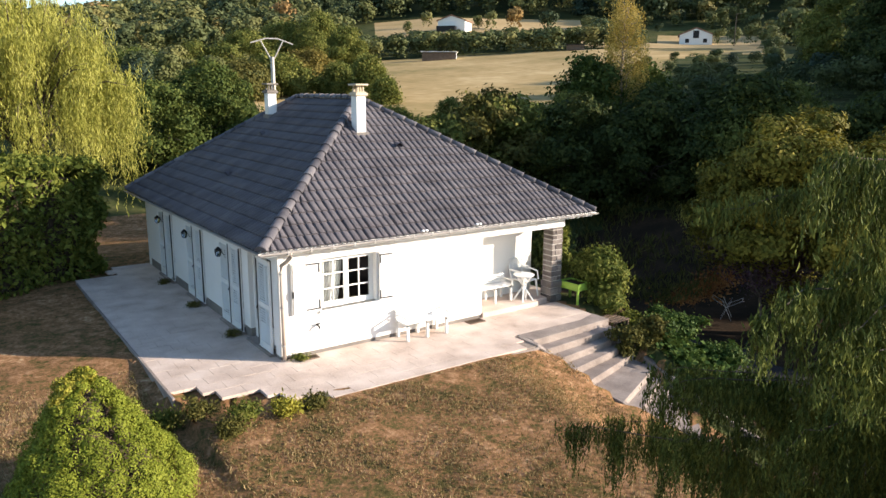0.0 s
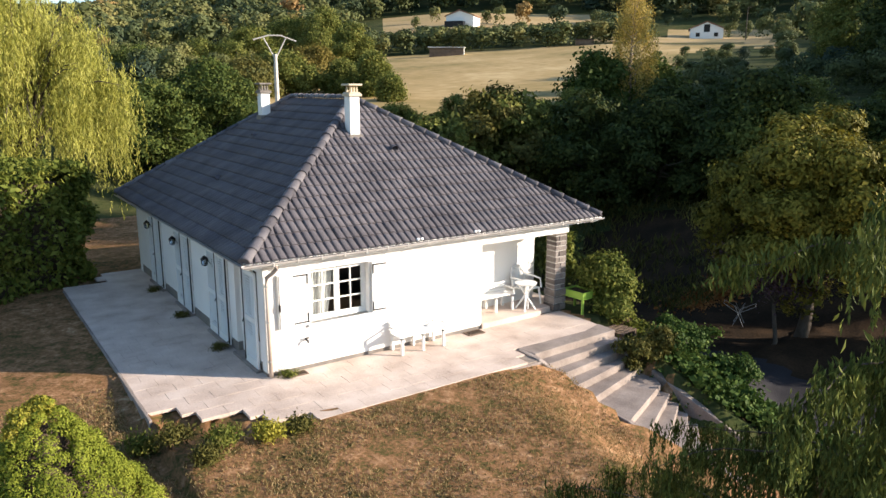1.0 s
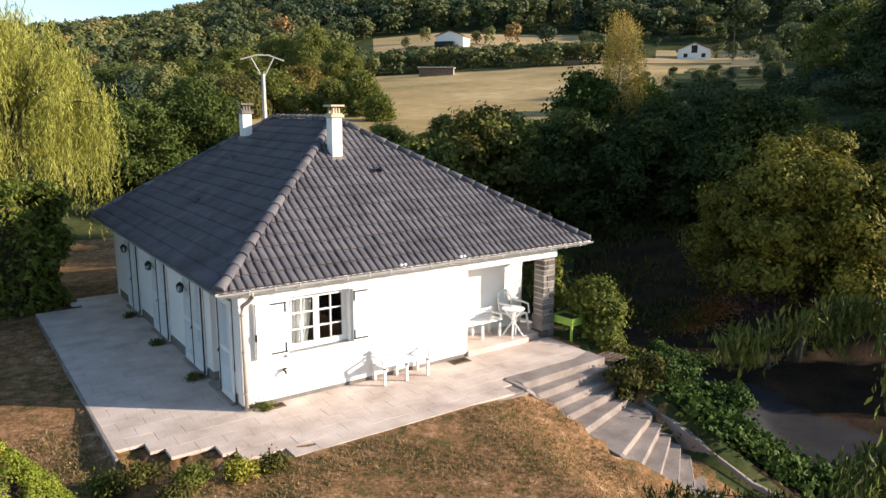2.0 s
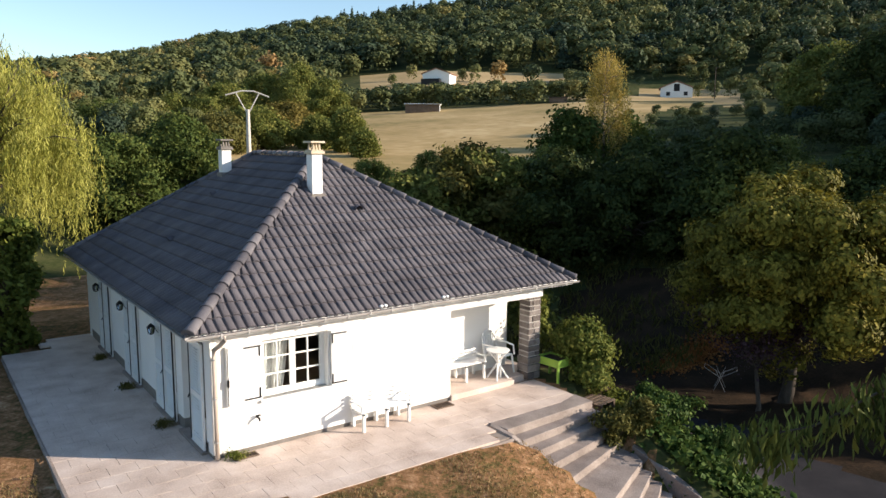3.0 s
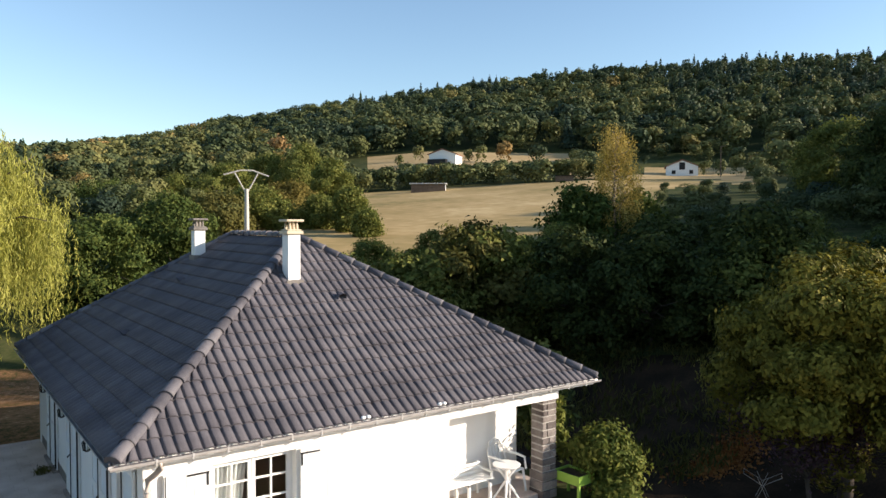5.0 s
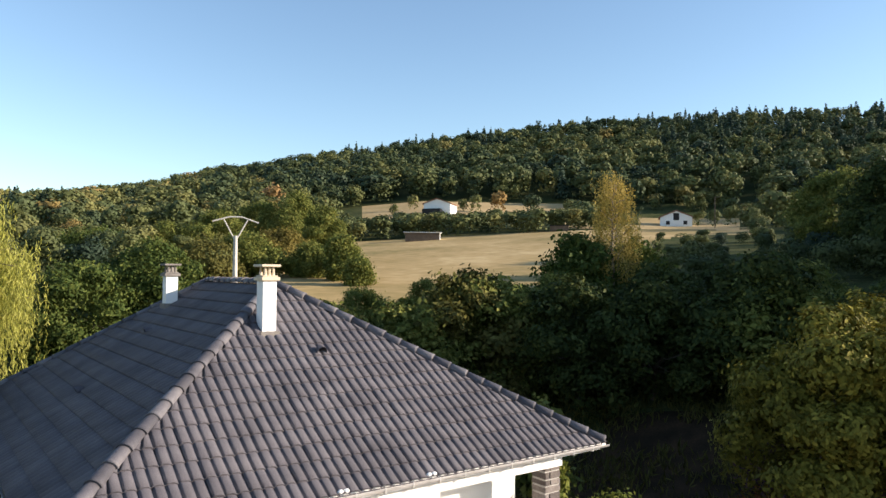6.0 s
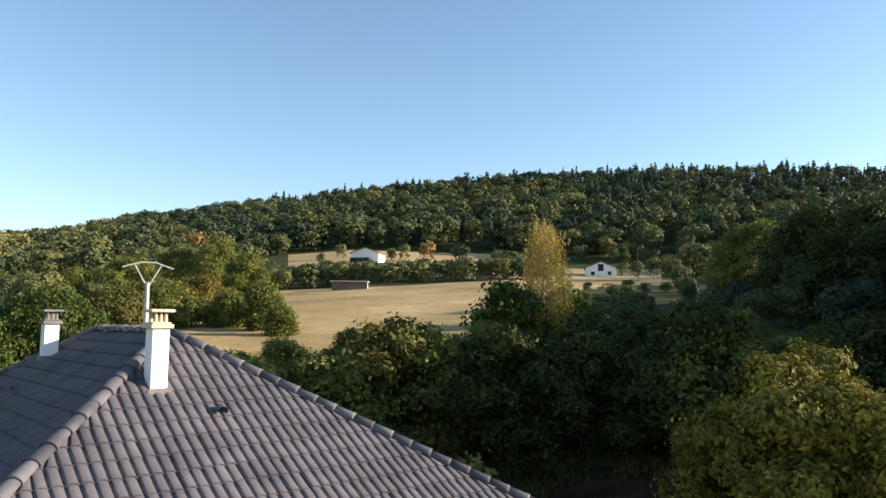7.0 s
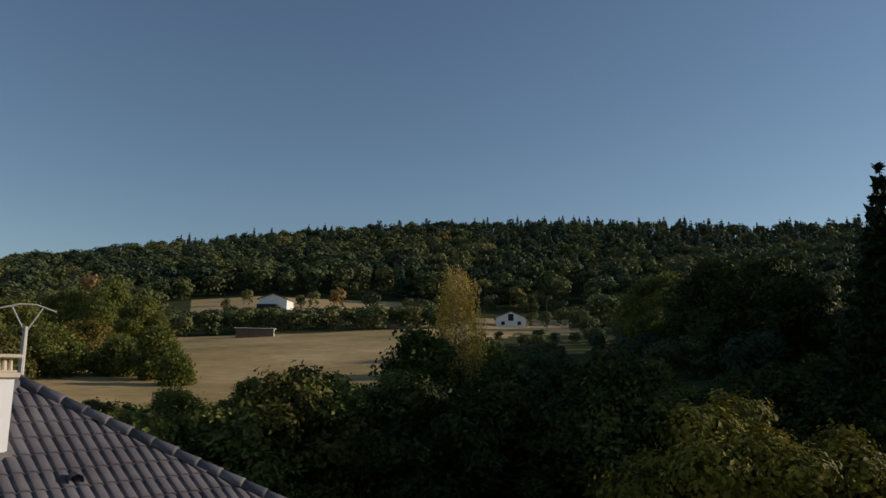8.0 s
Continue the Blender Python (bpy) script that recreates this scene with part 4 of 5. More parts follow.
def strands(tops, lengths, rng, step=0.12, sway=0.05):
    """Points down hanging strands."""
    out = []
    for p, l in zip(tops, lengths):
        k = max(2, int(l / step))
        s = np.linspace(0, l, k)
        drift = np.cumsum(rng.normal(size=(k, 2)) * sway * step * 3, 0)
        out.append(np.stack([p[0] + drift[:, 0], p[1] + drift[:, 1], p[2] - s], 1))
    return np.concatenate(out)


# weeping willow behind the house
def willow(at, h, w, seed, count, label):
    """Arching boughs over a dome, each hung with a tress of long strands, with gaps between the tresses."""
    rng = np.random.default_rng(seed)
    t = thing("weeping_willow", at, label=label, category="willow")
    runs, tops, lens = [(bent((0, 0, -0.5), (0.1, 0, h * 0.35), 5, rng, 0.02), np.linspace(0.35, 0.24, 5))], [], []
    boughs = 120
    for k in range(boughs):
        a, f = 2.4 * k + float(rng.normal()) * 0.3, math.sqrt((k + 0.5) / boughs)
        reach = w * 0.5 * f * float(rng.uniform(0.85, 1.08))
        z = h * (1.0 - 0.52 * f ** 2.2) * float(rng.uniform(0.84, 1.03))
        root = np.array((0.1, 0, h * 0.33))
        tip = np.array((reach * math.cos(a), reach * math.sin(a), z))
        curve = [root + (tip - root) * q + np.array((0, 0, 1.5 * math.sin(q * 2.9) * f)) for q in np.linspace(0, 1, 6)]
        if k % 2 == 0:
            runs.append(([tuple(p) for p in curve], np.linspace(0.08, 0.01, 6)))
        for _ in range(count // boughs):
            q = 1 - 0.38 * float(rng.random()) ** 1.3
            i = min(int(q * 5), 4)
            p = curve[i] + (curve[i + 1] - curve[i]) * (q * 5 - i)
            tops.append(p + rng.normal(size=3) * (0.24, 0.24, 0.16))
            lens.append(float(rng.gamma(5.0, 0.34)) * (0.7 + 0.5 * f))
    part("trunk", tube_mesh("trunk", runs[:1]), BARK, t)
    for run in runs[1:]:
        part("limb", tube_mesh("limb", [run], 5), BARK, t)
    tops = np.array(tops)
    lens = np.minimum(np.array(lens).clip(0.3, 4.5), tops[:, 2] - 0.9).clip(0.2, 5)
    pts = strands(tops, lens, rng, 0.085, 0.10)
    part("crown", leaves("crown", pts + rng.normal(size=pts.shape) * 0.03, 0.085, rng, 0.9, 0.17), L_WILLOW, t)
    return t


willow((-2.4, 19.6, gz(-2.4, 19.6)), 11.3, 9.8, 3, 4600, "weeping willow with yellow-green hanging branches")
willow((-8.6, 20.5, gz(-8.6, 20.5)), 13.2, 10.0, 4, 4600, "weeping willow with yellow-green hanging branches")

# clipped hedge beside the terrace
rng = np.random.default_rng(21)
hedge = thing("clipped_hedge", (-5.95, 10.1, gz(-5.95, 10.1)), 28, "large dark clipped laurel hedge beside the terrace", "hedge")
n = 42000
u = rng.random((n, 3))
face = rng.integers(0, 5, n)
hx, hy, hz = 4.2, 1.5, 3.55
pts = (u - [0.5, 0.5, 0]) * [2 * hx, 2 * hy, hz]
pts[face == 0, 1], pts[face == 1, 1], pts[face == 2, 0], pts[face == 3, 0] = -hy, hy, hx, -hx
pts[face == 4, 2] = hz
rnd = np.array([noise.noise((p[0] * 0.8, p[1] * 0.8, p[2] * 0.8)) + 0.5 * noise.noise((p[0] * 2.1, p[1] * 2.1, p[2] * 2.1)) for p in pts])
pts += rng.normal(size=pts.shape) * 0.07 + (pts - [0, 0, hz / 2]) / [[hx, hy, hz]] * rnd[:, None] * 0.42
part("foliage", leaves("foliage", pts, 0.085, rng), L_LAUREL, hedge)
# Solid dark box stands in for the shade deep in the hedge.
part("core", boxes((-hx + 0.4, hx - 0.4, -hy + 0.4, hy - 0.4, 0, hz - 0.45)), SOIL_AND_SHADE, hedge, "dark solid filler for the shade inside")

# hedgerow and trees below the field
protos = []
for k in range(5):
    r = np.random.default_rng(50 + k)
    # The second and fourth kinds carry painted shade in their leaf colour.
    mat = (L_HEDGE, L_OAK_SHADE, L_LIGHT, L_OAK_SHADE, L_OLIVE)[k]
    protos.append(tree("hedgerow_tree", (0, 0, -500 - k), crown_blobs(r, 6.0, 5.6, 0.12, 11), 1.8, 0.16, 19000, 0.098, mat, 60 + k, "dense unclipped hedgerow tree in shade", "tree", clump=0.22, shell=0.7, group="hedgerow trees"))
rng = np.random.default_rng(77)
used = set()


def plant(k, x, y, s, sz=None):
    m = pose(x, y, gz(x, y) - 0.15, 0, 0, float(rng.uniform(0, 360)))
    if k not in used:
        used.add(k)
        protos[k].matrix_world = m @ Matrix.Diagonal((s, s, sz or s, 1))
        return protos[k]
    ob = copy_thing(protos[k], m)
    ob.scale = (s, s, sz or s)
    return ob


for az in np.arange(8, 70, 2.6):
    for r0 in (36, 42):
        a, r = az + float(rng.normal()) * 0.8, r0 + float(rng.normal()) * 1.5
        el = np.interp(a, [5, 33, 37, 40, 43, 48, 55, 61, 66, 75], [2.0, 1.3, 0.2, -1.4, 0.0, 0.0, -0.5, -0.9, -1.7, -2.4])
        x, y = from_bearing(a, r)
        if a > 64 and r0 == 36:
            continue
        h = CZ + r * math.tan(radians(el)) - gz(x, y)
        s = max(0.4, h / 6.2) * float(rng.uniform(0.62, 1.1))
        # Leaf colour imitates light: paler kinds on the sunlit stretch, darker in shade.
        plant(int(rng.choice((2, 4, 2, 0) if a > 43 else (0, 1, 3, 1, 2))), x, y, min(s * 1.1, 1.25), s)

# trees beyond the house
def sized_tree(name, az, r, el, w, mat, seed, label, group="", count=14000, size=0.17, low=0.12, clump=0.45):
    """A tree on a bearing from the house whose top stands at an elevation."""
    x, y = from_bearing(az, r)
    h = CZ + r * math.tan(radians(el)) - gz(x, y)
    return tree(name, (x, y, gz(x, y) - 0.2), crown_blobs(np.random.default_rng(seed), h, w, low, 13), h * 0.3, 0.03 * h, count, size, mat, seed + 1, label, group=group, clump=clump)


sized_tree("oak", 75.6, 43, 2.1, 7.0, L_OAK, 101, "dark green broad oak beyond the roof", count=40000, size=0.09, clump=0.22)
sized_tree("oak", 80.5, 40, 0.6, 7.0, L_OAK, 103, "dark green oak at the garden's end", count=26000, size=0.09, clump=0.22)
for k, (az, r, el, w, mat) in enumerate(((65.0, 92, 6.2, 8.5, L_LIGHT), (67.8, 95, 5.4, 9.0, L_LIGHT), (71.0, 90, 4.6, 8.5, L_LIGHT), (63.0, 84, 5.2, 5.5, L_LIGHT), (66.3, 74, 3.2, 6.5, L_GOLD), (68.8, 66, 2.8, 6.0, L_LIGHT), (72.0, 62, 2.2, 6.0, L_OLIVE), (74.5, 90, 3.4, 9.0, L_LIGHT), (79, 86, 2.9, 10.0, L_OAK), (61.6, 62, 3.0, 2.6, L_LIGHT), (60.3, 58, 1.1, 1.5, L_LIGHT), (84, 90, 2.4, 12.0, L_OAK), (64.0, 66, 2.2, 4.0, L_LIGHT))):
    sized_tree("field_edge_tree", az, r, el, w, mat, 210 + 2 * k, "green tree at the edge of the mown field", "field edge trees", 22000, 0.11, clump=0.3)
# The last two get the darkened oak leaf as painted valley shade.
for k, (az, r, el, w, mat) in enumerate(((24.8, 84, 7.3, 10.0, L_LIGHT), (20.9, 72, 7.9, 11.0, L_OAK_SHADE), (17.6, 66, 8.1, 11.0, L_OAK_SHADE))):
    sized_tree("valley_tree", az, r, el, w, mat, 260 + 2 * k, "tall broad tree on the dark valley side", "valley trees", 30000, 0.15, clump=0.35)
x, y = from_bearing(40.2, 46)
rng = np.random.default_rng(31)
birch = thing("birch", (x, y, gz(x, y)), label="tall birch with golden autumn leaves and drooping twigs", category="birch")
runs, tops = [(bent((0, 0, -0.4), (0.2, 0, 8.6), 7, rng, 0.01), np.linspace(0.15, 0.02, 7))], []
for k in range(46):
    z = 2.4 + 6.2 * (k / 46)
    a, reach = 2.4 * k, 2.4 * (1 - (z / 9.4)) ** 0.65 * float(rng.uniform(0.5, 1.05)) + 0.15
    tip = (reach * math.cos(a), reach * math.sin(a), z + 0.5)
    runs.append((bent((0.1, 0, z - 0.3), tip, 4, rng), np.linspace(0.035, 0.008, 4)))
    for _ in range(25):
        tops.append(np.array(tip) + rng.normal(size=3) * (0.22, 0.22, 0.3))
part("trunk", tube_mesh("trunk", runs), PALE_BARK, birch)
pts = strands(np.array(tops), rng.gamma(3.0, 0.42, len(tops)).clip(0.2, 2.4), rng, 0.10)
part("crown", leaves("crown", pts + rng.normal(size=pts.shape) * 0.05, 0.062, rng, 0.5, 0.45), L_BIRCH, birch)
for az, r, h in ((42.9, 45, 5.4), (38.6, 48.5, 4.2)):
    x, y = from_bearing(az, r)
    tree("hawthorn", (x, y, gz(x, y)), crown_blobs(np.random.default_rng(int(az)), h, 4.2, 0.1, 10), 1.5, 0.15, 9000, 0.15, L_OAK, 300 + int(az), "dark hawthorn beside the birch")

# big sunlit tree over the driveway
r = np.random.default_rng(41)
lobes = []
for k in range(84):
    d = r.normal(size=3)
    d[2] = abs(d[2]) * 0.95 - 0.5
    d /= np.linalg.norm(d)
    q = float(r.uniform(0.72, 1.0))
    rad = float(r.uniform(0.45, 0.95))
    lobes.append((0.3 + 3.6 * d[0] * q, -0.4 + 3.6 * d[1] * q, 4.3 + 3.2 * d[2] * q, rad, rad, rad * 0.9))
lobes.append((0.3, -0.4, 4.1, 2.9, 2.9, 2.5))
tree("maple", (18.1, -1.4, gz(18.1, -1.4)), lobes, 2.6, 0.25, 120000, 0.066, L_MAPLE, 41, "broad leafy tree turning yellow-green over the driveway", clump=0.14, shell=0.8, bias=0.78)
tree("purple_plum", (16.7, -1.3, gz(16.7, -1.3)), crown_blobs(np.random.default_rng(42), 4.5, 3.5, 0.42, 9), 1.7, 0.09, 8000, 0.045, L_PURPLE, 42, "dark purple-leaved plum tree by the driveway", clump=0.3)
tree("young_tree", (14.2, 6.6, gz(14.2, 6.6)), crown_blobs(np.random.default_rng(43), 4.4, 1.6, 0.3, 7), 1.5, 0.06, 3000, 0.12, L_LIGHT, 43, "slender young tree behind the house", clump=0.25)


def spruce(at, h, w, seed, count, group=""):
    rng = np.random.default_rng(seed)
    t = thing("spruce", at, label="tall dark spruce, copied out of view to cast shade", category="spruce", group=group)
    part("trunk", tube_mesh("trunk", [([(0, 0, -0.5), (0, 0, h * 0.5), (0, 0, h)], [0.28, 0.16, 0.02])]), BARK, t)
    z = h * (1 - np.sqrt(rng.random(count))) * 0.97 + 0.03 * h
    tier = np.round(z / (h / 22)) * (h / 22)
    reach = (1 - tier / h) * w * 0.5 * rng.uniform(0.6, 1.1, count) + 0.1
    a = np.floor(rng.random(count) * 13) / 13 * 6.283 + tier * 1.7 + rng.normal(size=count) * 0.13
    f = np.sqrt(rng.random(count))
    pts = np.stack([reach * f * np.cos(a), reach * f * np.sin(a), tier - 0.25 * reach * f + rng.normal(size=count) * 0.12], 1)
    part("crown", leaves("crown", pts, 0.2, rng, 0.2, 0.35), L_SPRUCE, t)
    return t


first = spruce((34.8, -2.2, gz(34.8, -2.2)), 14.2, 8.6, 71, 24000, "spruces by the driveway")
# Copies added right of the view, only to block the low sun.
for x, y, s in ((43.0, -5.0, 1.2), (48.5, -3.5, 1.25), (39.5, -8.5, 1.15), (33.0, -9.0, 0.95), (28.0, -11.6, 0.62), (24.0, -9.4, 0.6), (58.0, -1.5, 1.3)):
    ob = copy_thing(first, pose(x, y, gz(x, y), 0, 0, x * 37))
    ob.scale = (s * 0.8, s * 0.8, s * 0.95)

# planting round the house
tree("boxy_shrub", (9.38, -0.55, gz(9.38, -0.55)), [(0, 0, 1.0, 0.46, 0.46, 0.5), (0.2, -0.26, 0.68, 0.4, 0.4, 0.46), (-0.16, 0.22, 0.85, 0.38, 0.38, 0.46), (0.05, -0.22, 0.3, 0.5, 0.5, 0.4), (-0.2, -0.6, 0.1, 0.36, 0.36, 0.22)], 0.5, 0.06, 14000, 0.05, L_SHRUB, 81, "rounded leafy shrub beside the green planter", "shrub", clump=0.12, shell=0.75)
tree("vine_shrub", (9.0, 0.8, gz(9.0, 0.8)), [(0, 0, 0.9, 0.3, 0.3, 0.6), (0.1, 0, 1.6, 0.2, 0.2, 0.3)], 0.5, 0.04, 1600, 0.07, L_SHRUB, 82, "small climbing shrub behind the stone pillar", "shrub", clump=0.12)
for x, y, r, h, mat, seed, lab in ((8.50, -2.82, 0.62, 0.98, L_OLIVE, 83, "olive-brown shrub beside the steps"), (9.75, -2.7, 0.7, 0.85, L_IVY, 84, "green shrub on the bank beside the steps"), (10.2, -3.8, 0.7, 0.8, L_IVY, 85, "green shrub on the bank beside the steps"), (9.45, -1.5, 0.5, 0.35, L_SHRUB, 86, "low shrub at the top of the bank"), (10.7, -2.1, 0.45, 1.0, L_IVY, 87, "upright shrub on the bank")):
    q = np.random.default_rng(seed)
    lobes = [(r * float(q.normal()) * 0.5, r * float(q.normal()) * 0.5, h * float(q.uniform(0.15, 0.95)), r * float(q.uniform(0.18, 0.4)), r * float(q.uniform(0.18, 0.4)), h * float(q.uniform(0.16, 0.34))) for _ in range(13)]
    tree("bank_shrub", (x, y, gz(x, y) - (0.5 if seed == 83 else 0.1)), lobes, 0.4, 0.03, 7500, 0.042, mat, seed, lab, "shrub", clump=0.08, shell=0.6)
rng = np.random.default_rng(88)
n = 9000
f = rng.random(n)
x = 9.3 + f * 1.9 + rng.normal(size=n) * 0.38
y = -3.7 - f * 3.0 + rng.normal(size=n) * 0.35
ivy = thing("ivy", label="ivy covering the bank below the steps", category="ivy")
part("foliage", leaves("foliage", np.stack([x, y, ground_z(x, y) + np.abs(rng.normal(size=n)) * 0.22 + 0.04], 1), 0.07, rng, 0.0, 0.75), L_IVY, ivy)
n = 2500
x, y = 20.6 + rng.normal(size=n) * 1.3, 3.4 + rng.normal(size=n) * 0.45
litter = thing("leaf_litter", label="orange fallen leaves along the driveway bank", category="leaves", kind="stuff")
part("leaf", leaves("leaf", np.stack([x, y, ground_z(x, y) + 0.05], 1), 0.06, rng, 0.0, 0.8), L_LITTER, litter)

# dwarf cone spruce on the lawn
rng = np.random.default_rng(91)
cone = thing("dwarf_conifer", (-4.25, -3.45, gz(-4.25, -3.45)), label="broad lime-green dwarf conifer on the lawn", category="conifer")
lobes = []
for k in range(340):
    f = (k + 0.5) / 340
    z = 1 - math.sqrt(f)
    q = 2.4 * k + float(rng.normal()) * 0.25
    rad = 1.20 * (1 - z) ** 0.78 * float(rng.uniform(0.93, 1.03))
    w = float(rng.uniform(0.12, 0.21)) * (1.1 - 0.4 * z)
    lobes.append((-0.16 * z + rad * math.cos(q), 0.12 * z + rad * math.sin(q), 0.12 + 1.88 * z, w, w, w * float(rng.uniform(1.1, 1.6))))
n = 170000
lobes = np.array(lobes)
pick = rng.integers(0, len(lobes), n)
out = rng.normal(size=(n, 3))
out[:, 2] += 0.25
out /= np.linalg.norm(out, axis=1, keepdims=True)
pts = lobes[pick, :3] + out * lobes[pick, 3:] * rng.uniform(0.93, 1.05, (n, 1)) + rng.normal(size=(n, 3)) * 0.008
outer = (out * (lobes[pick, :3] - [0, 0, 0.4])).sum(1) > 0.05
pts, out = pts[outer], out[outer]
part("crown", leaves("crown", pts, 0.017, rng, 0.0, 0.5, outward=out, bias=0.72), L_LIME, cone)
# Solid dark cone paints the shade between the lobes.
part("core", tube_mesh("core", [([(0, 0, 0.0), (-0.06, 0.05, 0.9), (-0.16, 0.12, 1.85)], [1.0, 0.56, 0.05])], 14), SOIL_AND_SHADE, cone, "dark solid filler for the shade within")
pts, out = crown_points([(-0.30, 0.10, 1.86, 0.20, 0.20, 0.16), (-0.12, 0.14, 1.96, 0.15, 0.15, 0.14), (-0.42, 0.0, 1.70, 0.16, 0.16, 0.16)], 7000, rng, 0.03, 0.7)
part("top_growth", leaves("top_growth", pts, 0.020, rng, 0.0, 0.5, outward=out, bias=0.4), L_YELLOW, cone, "yellow new growth")
part("trunk", tube_mesh("trunk", [([(0, 0, -0.2), (0, 0, 1.4)], [0.1, 0.03])]), BARK, cone)
for x, y, s, mat, lab in ((-1.0, -2.55, 0.26, L_YELLOW, "bright yellow low shrub by the terrace"), (-1.75, -2.35, 0.3, L_SHRUB, "green low shrub by the terrace"), (-2.45, -1.9, 0.32, L_OLIVE, "brownish perennial clump by the terrace"), (-0.45, -2.55, 0.2, L_OLIVE, "small green plant at the terrace edge"), (-2.9, -1.5, 0.35, L_SHRUB, "leggy green shrub by the terrace"), (-2.1, -2.7, 0.22, L_OLIVE, "dry clump by the terrace")):
    tree("border_plant", (x, y, gz(x, y) - 0.02), [(0, 0, s * 0.55, s * 0.8, s * 0.8, s * 0.65), (s * 0.5, s * 0.3, s * 0.4, s * 0.5, s * 0.5, s * 0.4)], 0.15, 0.012, 1100, 0.036, mat, int(1000 + x * 100), lab, "plant", clump=0.09, shell=0.3, down=-0.4, slim=0.35, group="border plants")

# weeping conifer beside the camera's way
rng = np.random.default_rng(95)
NX, NY = 0.7, -12.5
NZ = gz(NX, NY)
noot = thing("weeping_cypress", (NX, NY, NZ), label="weeping cypress with long drooping curtains of foliage", category="cypress")
part("trunk", tube_mesh("trunk", [([(0, 0, -0.5), (0.05, 0, 3.5), (0.0, 0.1, 7.6 - NZ), (0.1, 0.2, 8.6 - NZ)], [0.22, 0.16, 0.06, 0.02])]), BARK, noot)
TIPS = ((-2.5, -11.93, 5.16), (-2.4, -12.2, 4.65), (-1.3, -9.8, 2.75), (-0.3, -9.5, 2.45), (-2.2, -12.35, 5.4), (-1.9, -12.4, 4.5), (-1.7, -11.1, 3.7), (-1.0, -10.6, 3.5), (-1.6, -12.0, 3.6), (0.2, -9.7, 2.3), (-1.3, -11.0, 3.1), (-1.9, -12.9, 3.9), (-2.2, -12.6, 3.2), (-1.85, -12.45, 5.0), (-1.7, -12.25, 4.75), (-2.0, -12.45, 4.3), (-1.5, -12.1, 4.15))
limb_runs, tops, lens = [], [], []


def limb(tip, z0, hang):
    """An arching bough from the trunk to a nodding tip; flat sprays droop from it in a dense curtain."""
    tip = np.array(tip)
    reach = float(np.hypot(tip[0], tip[1]))
    curve = [np.array([tip[0] * q, tip[1] * q, z0 + (tip[2] - z0) * q + 0.32 * math.sin(q * 3.0) * q - 0.10 * q ** 6]) + rng.normal(size=3) * 0.02 * q for q in np.linspace(0, 1, 14)]
    limb_runs.append(([tuple(p) for p in curve], np.linspace(0.016, 0.002, 14)))
    side = np.array([-tip[1], tip[0], 0]) / max(reach, 0.1)
    ahead = np.array([tip[0], tip[1], 0]) / max(reach, 0.1)
    for q in np.arange(0.12, 1.0, 0.026 / max(reach, 0.4)):
        i = min(int(q * 13), 12)
        p = curve[i] + (curve[i + 1] - curve[i]) * (q * 13 - i)
        arm = (0.03 + 0.12 * math.sin(min(q, 0.93) * 3.0)) * hang
        tuft = 0.5 + 0.5 * math.sin(q * reach * 16 + tip[0] * 9)
        for s in (-1, 1):
            out = s * arm * float(rng.random())
            fwd = 0.10 * float(rng.random())
            at = p + side * out + ahead * fwd + np.array([0, 0, 0.01 - 0.5 * abs(out)])
            long = (0.14 + 0.70 * tuft * float(rng.uniform(0.5, 1.0))) * (0.35 + 0.75 * math.sin(min(q, 0.96) * 3.0)) * hang
            for _ in range(5):
                tops.append(at + rng.normal(size=3) * (0.016, 0.016, 0.02))
                lens.append(long * float(rng.uniform(0.45, 1.0)))


for k, (tx, ty, tz) in enumerate(TIPS):
    limb((tx - NX, ty - NY, tz - NZ), tz - NZ - 0.55, 0.34 if k == 0 else 0.95 if tz > 4.2 else 1.15)
for k in range(30):
    z = 0.6 + 7.2 * (k / 30)
    a = radians(25 + (137.5 * k) % 190)
    zw = z + NZ
    reach = float(np.interp(zw, [0, 2.5, 4.2, 5.3, 6.5, 8.2], [2.2, 2.1, 2.1, 1.7, 1.1, 0.3])) * float(rng.uniform(0.75, 1.0))
    # the upper boughs are short on the house's side
    while zw > 1.5 and reach > 0.5 and NY + reach * math.sin(a) + 0.3 > -13.12 + 0.386 * (NX + reach * math.cos(a) + 4.5):
        reach -= 0.1
    limb((reach * math.cos(a), reach * math.sin(a), z + 0.05), z - 0.35, 1.35)
for run in limb_runs:
    part("limb", tube_mesh("limb", [run], 5), BARK, noot, "arching branch")
pts = strands(np.array(tops), np.array(lens).clip(0.06, 1.0), rng, 0.024, 0.05)
part("crown", leaves("crown", pts + rng.normal(size=pts.shape) * 0.006, 0.021, rng, 1.1, 0.24), L_NOOTKA, noot)

# slatted boards lying at the top of the bank
rack = thing("slatted_rack", (8.80, -1.66, gz(8.80, -1.66) + 0.10), 8, "weathered brown slatted wooden rack lying beside the steps", "rack")
for k in range(5):
    part("slat", boxes((-0.34, 0.34, -0.30 + 0.13 * k, -0.21 + 0.13 * k, 0.05, 0.075), bevel=0.006), WOOD, rack)
for x in (-0.27, 0.27):
    part("bearer", boxes((x - 0.03, x + 0.03, -0.31, 0.32, -0.12, 0.05), bevel=0.006), WOOD, rack)

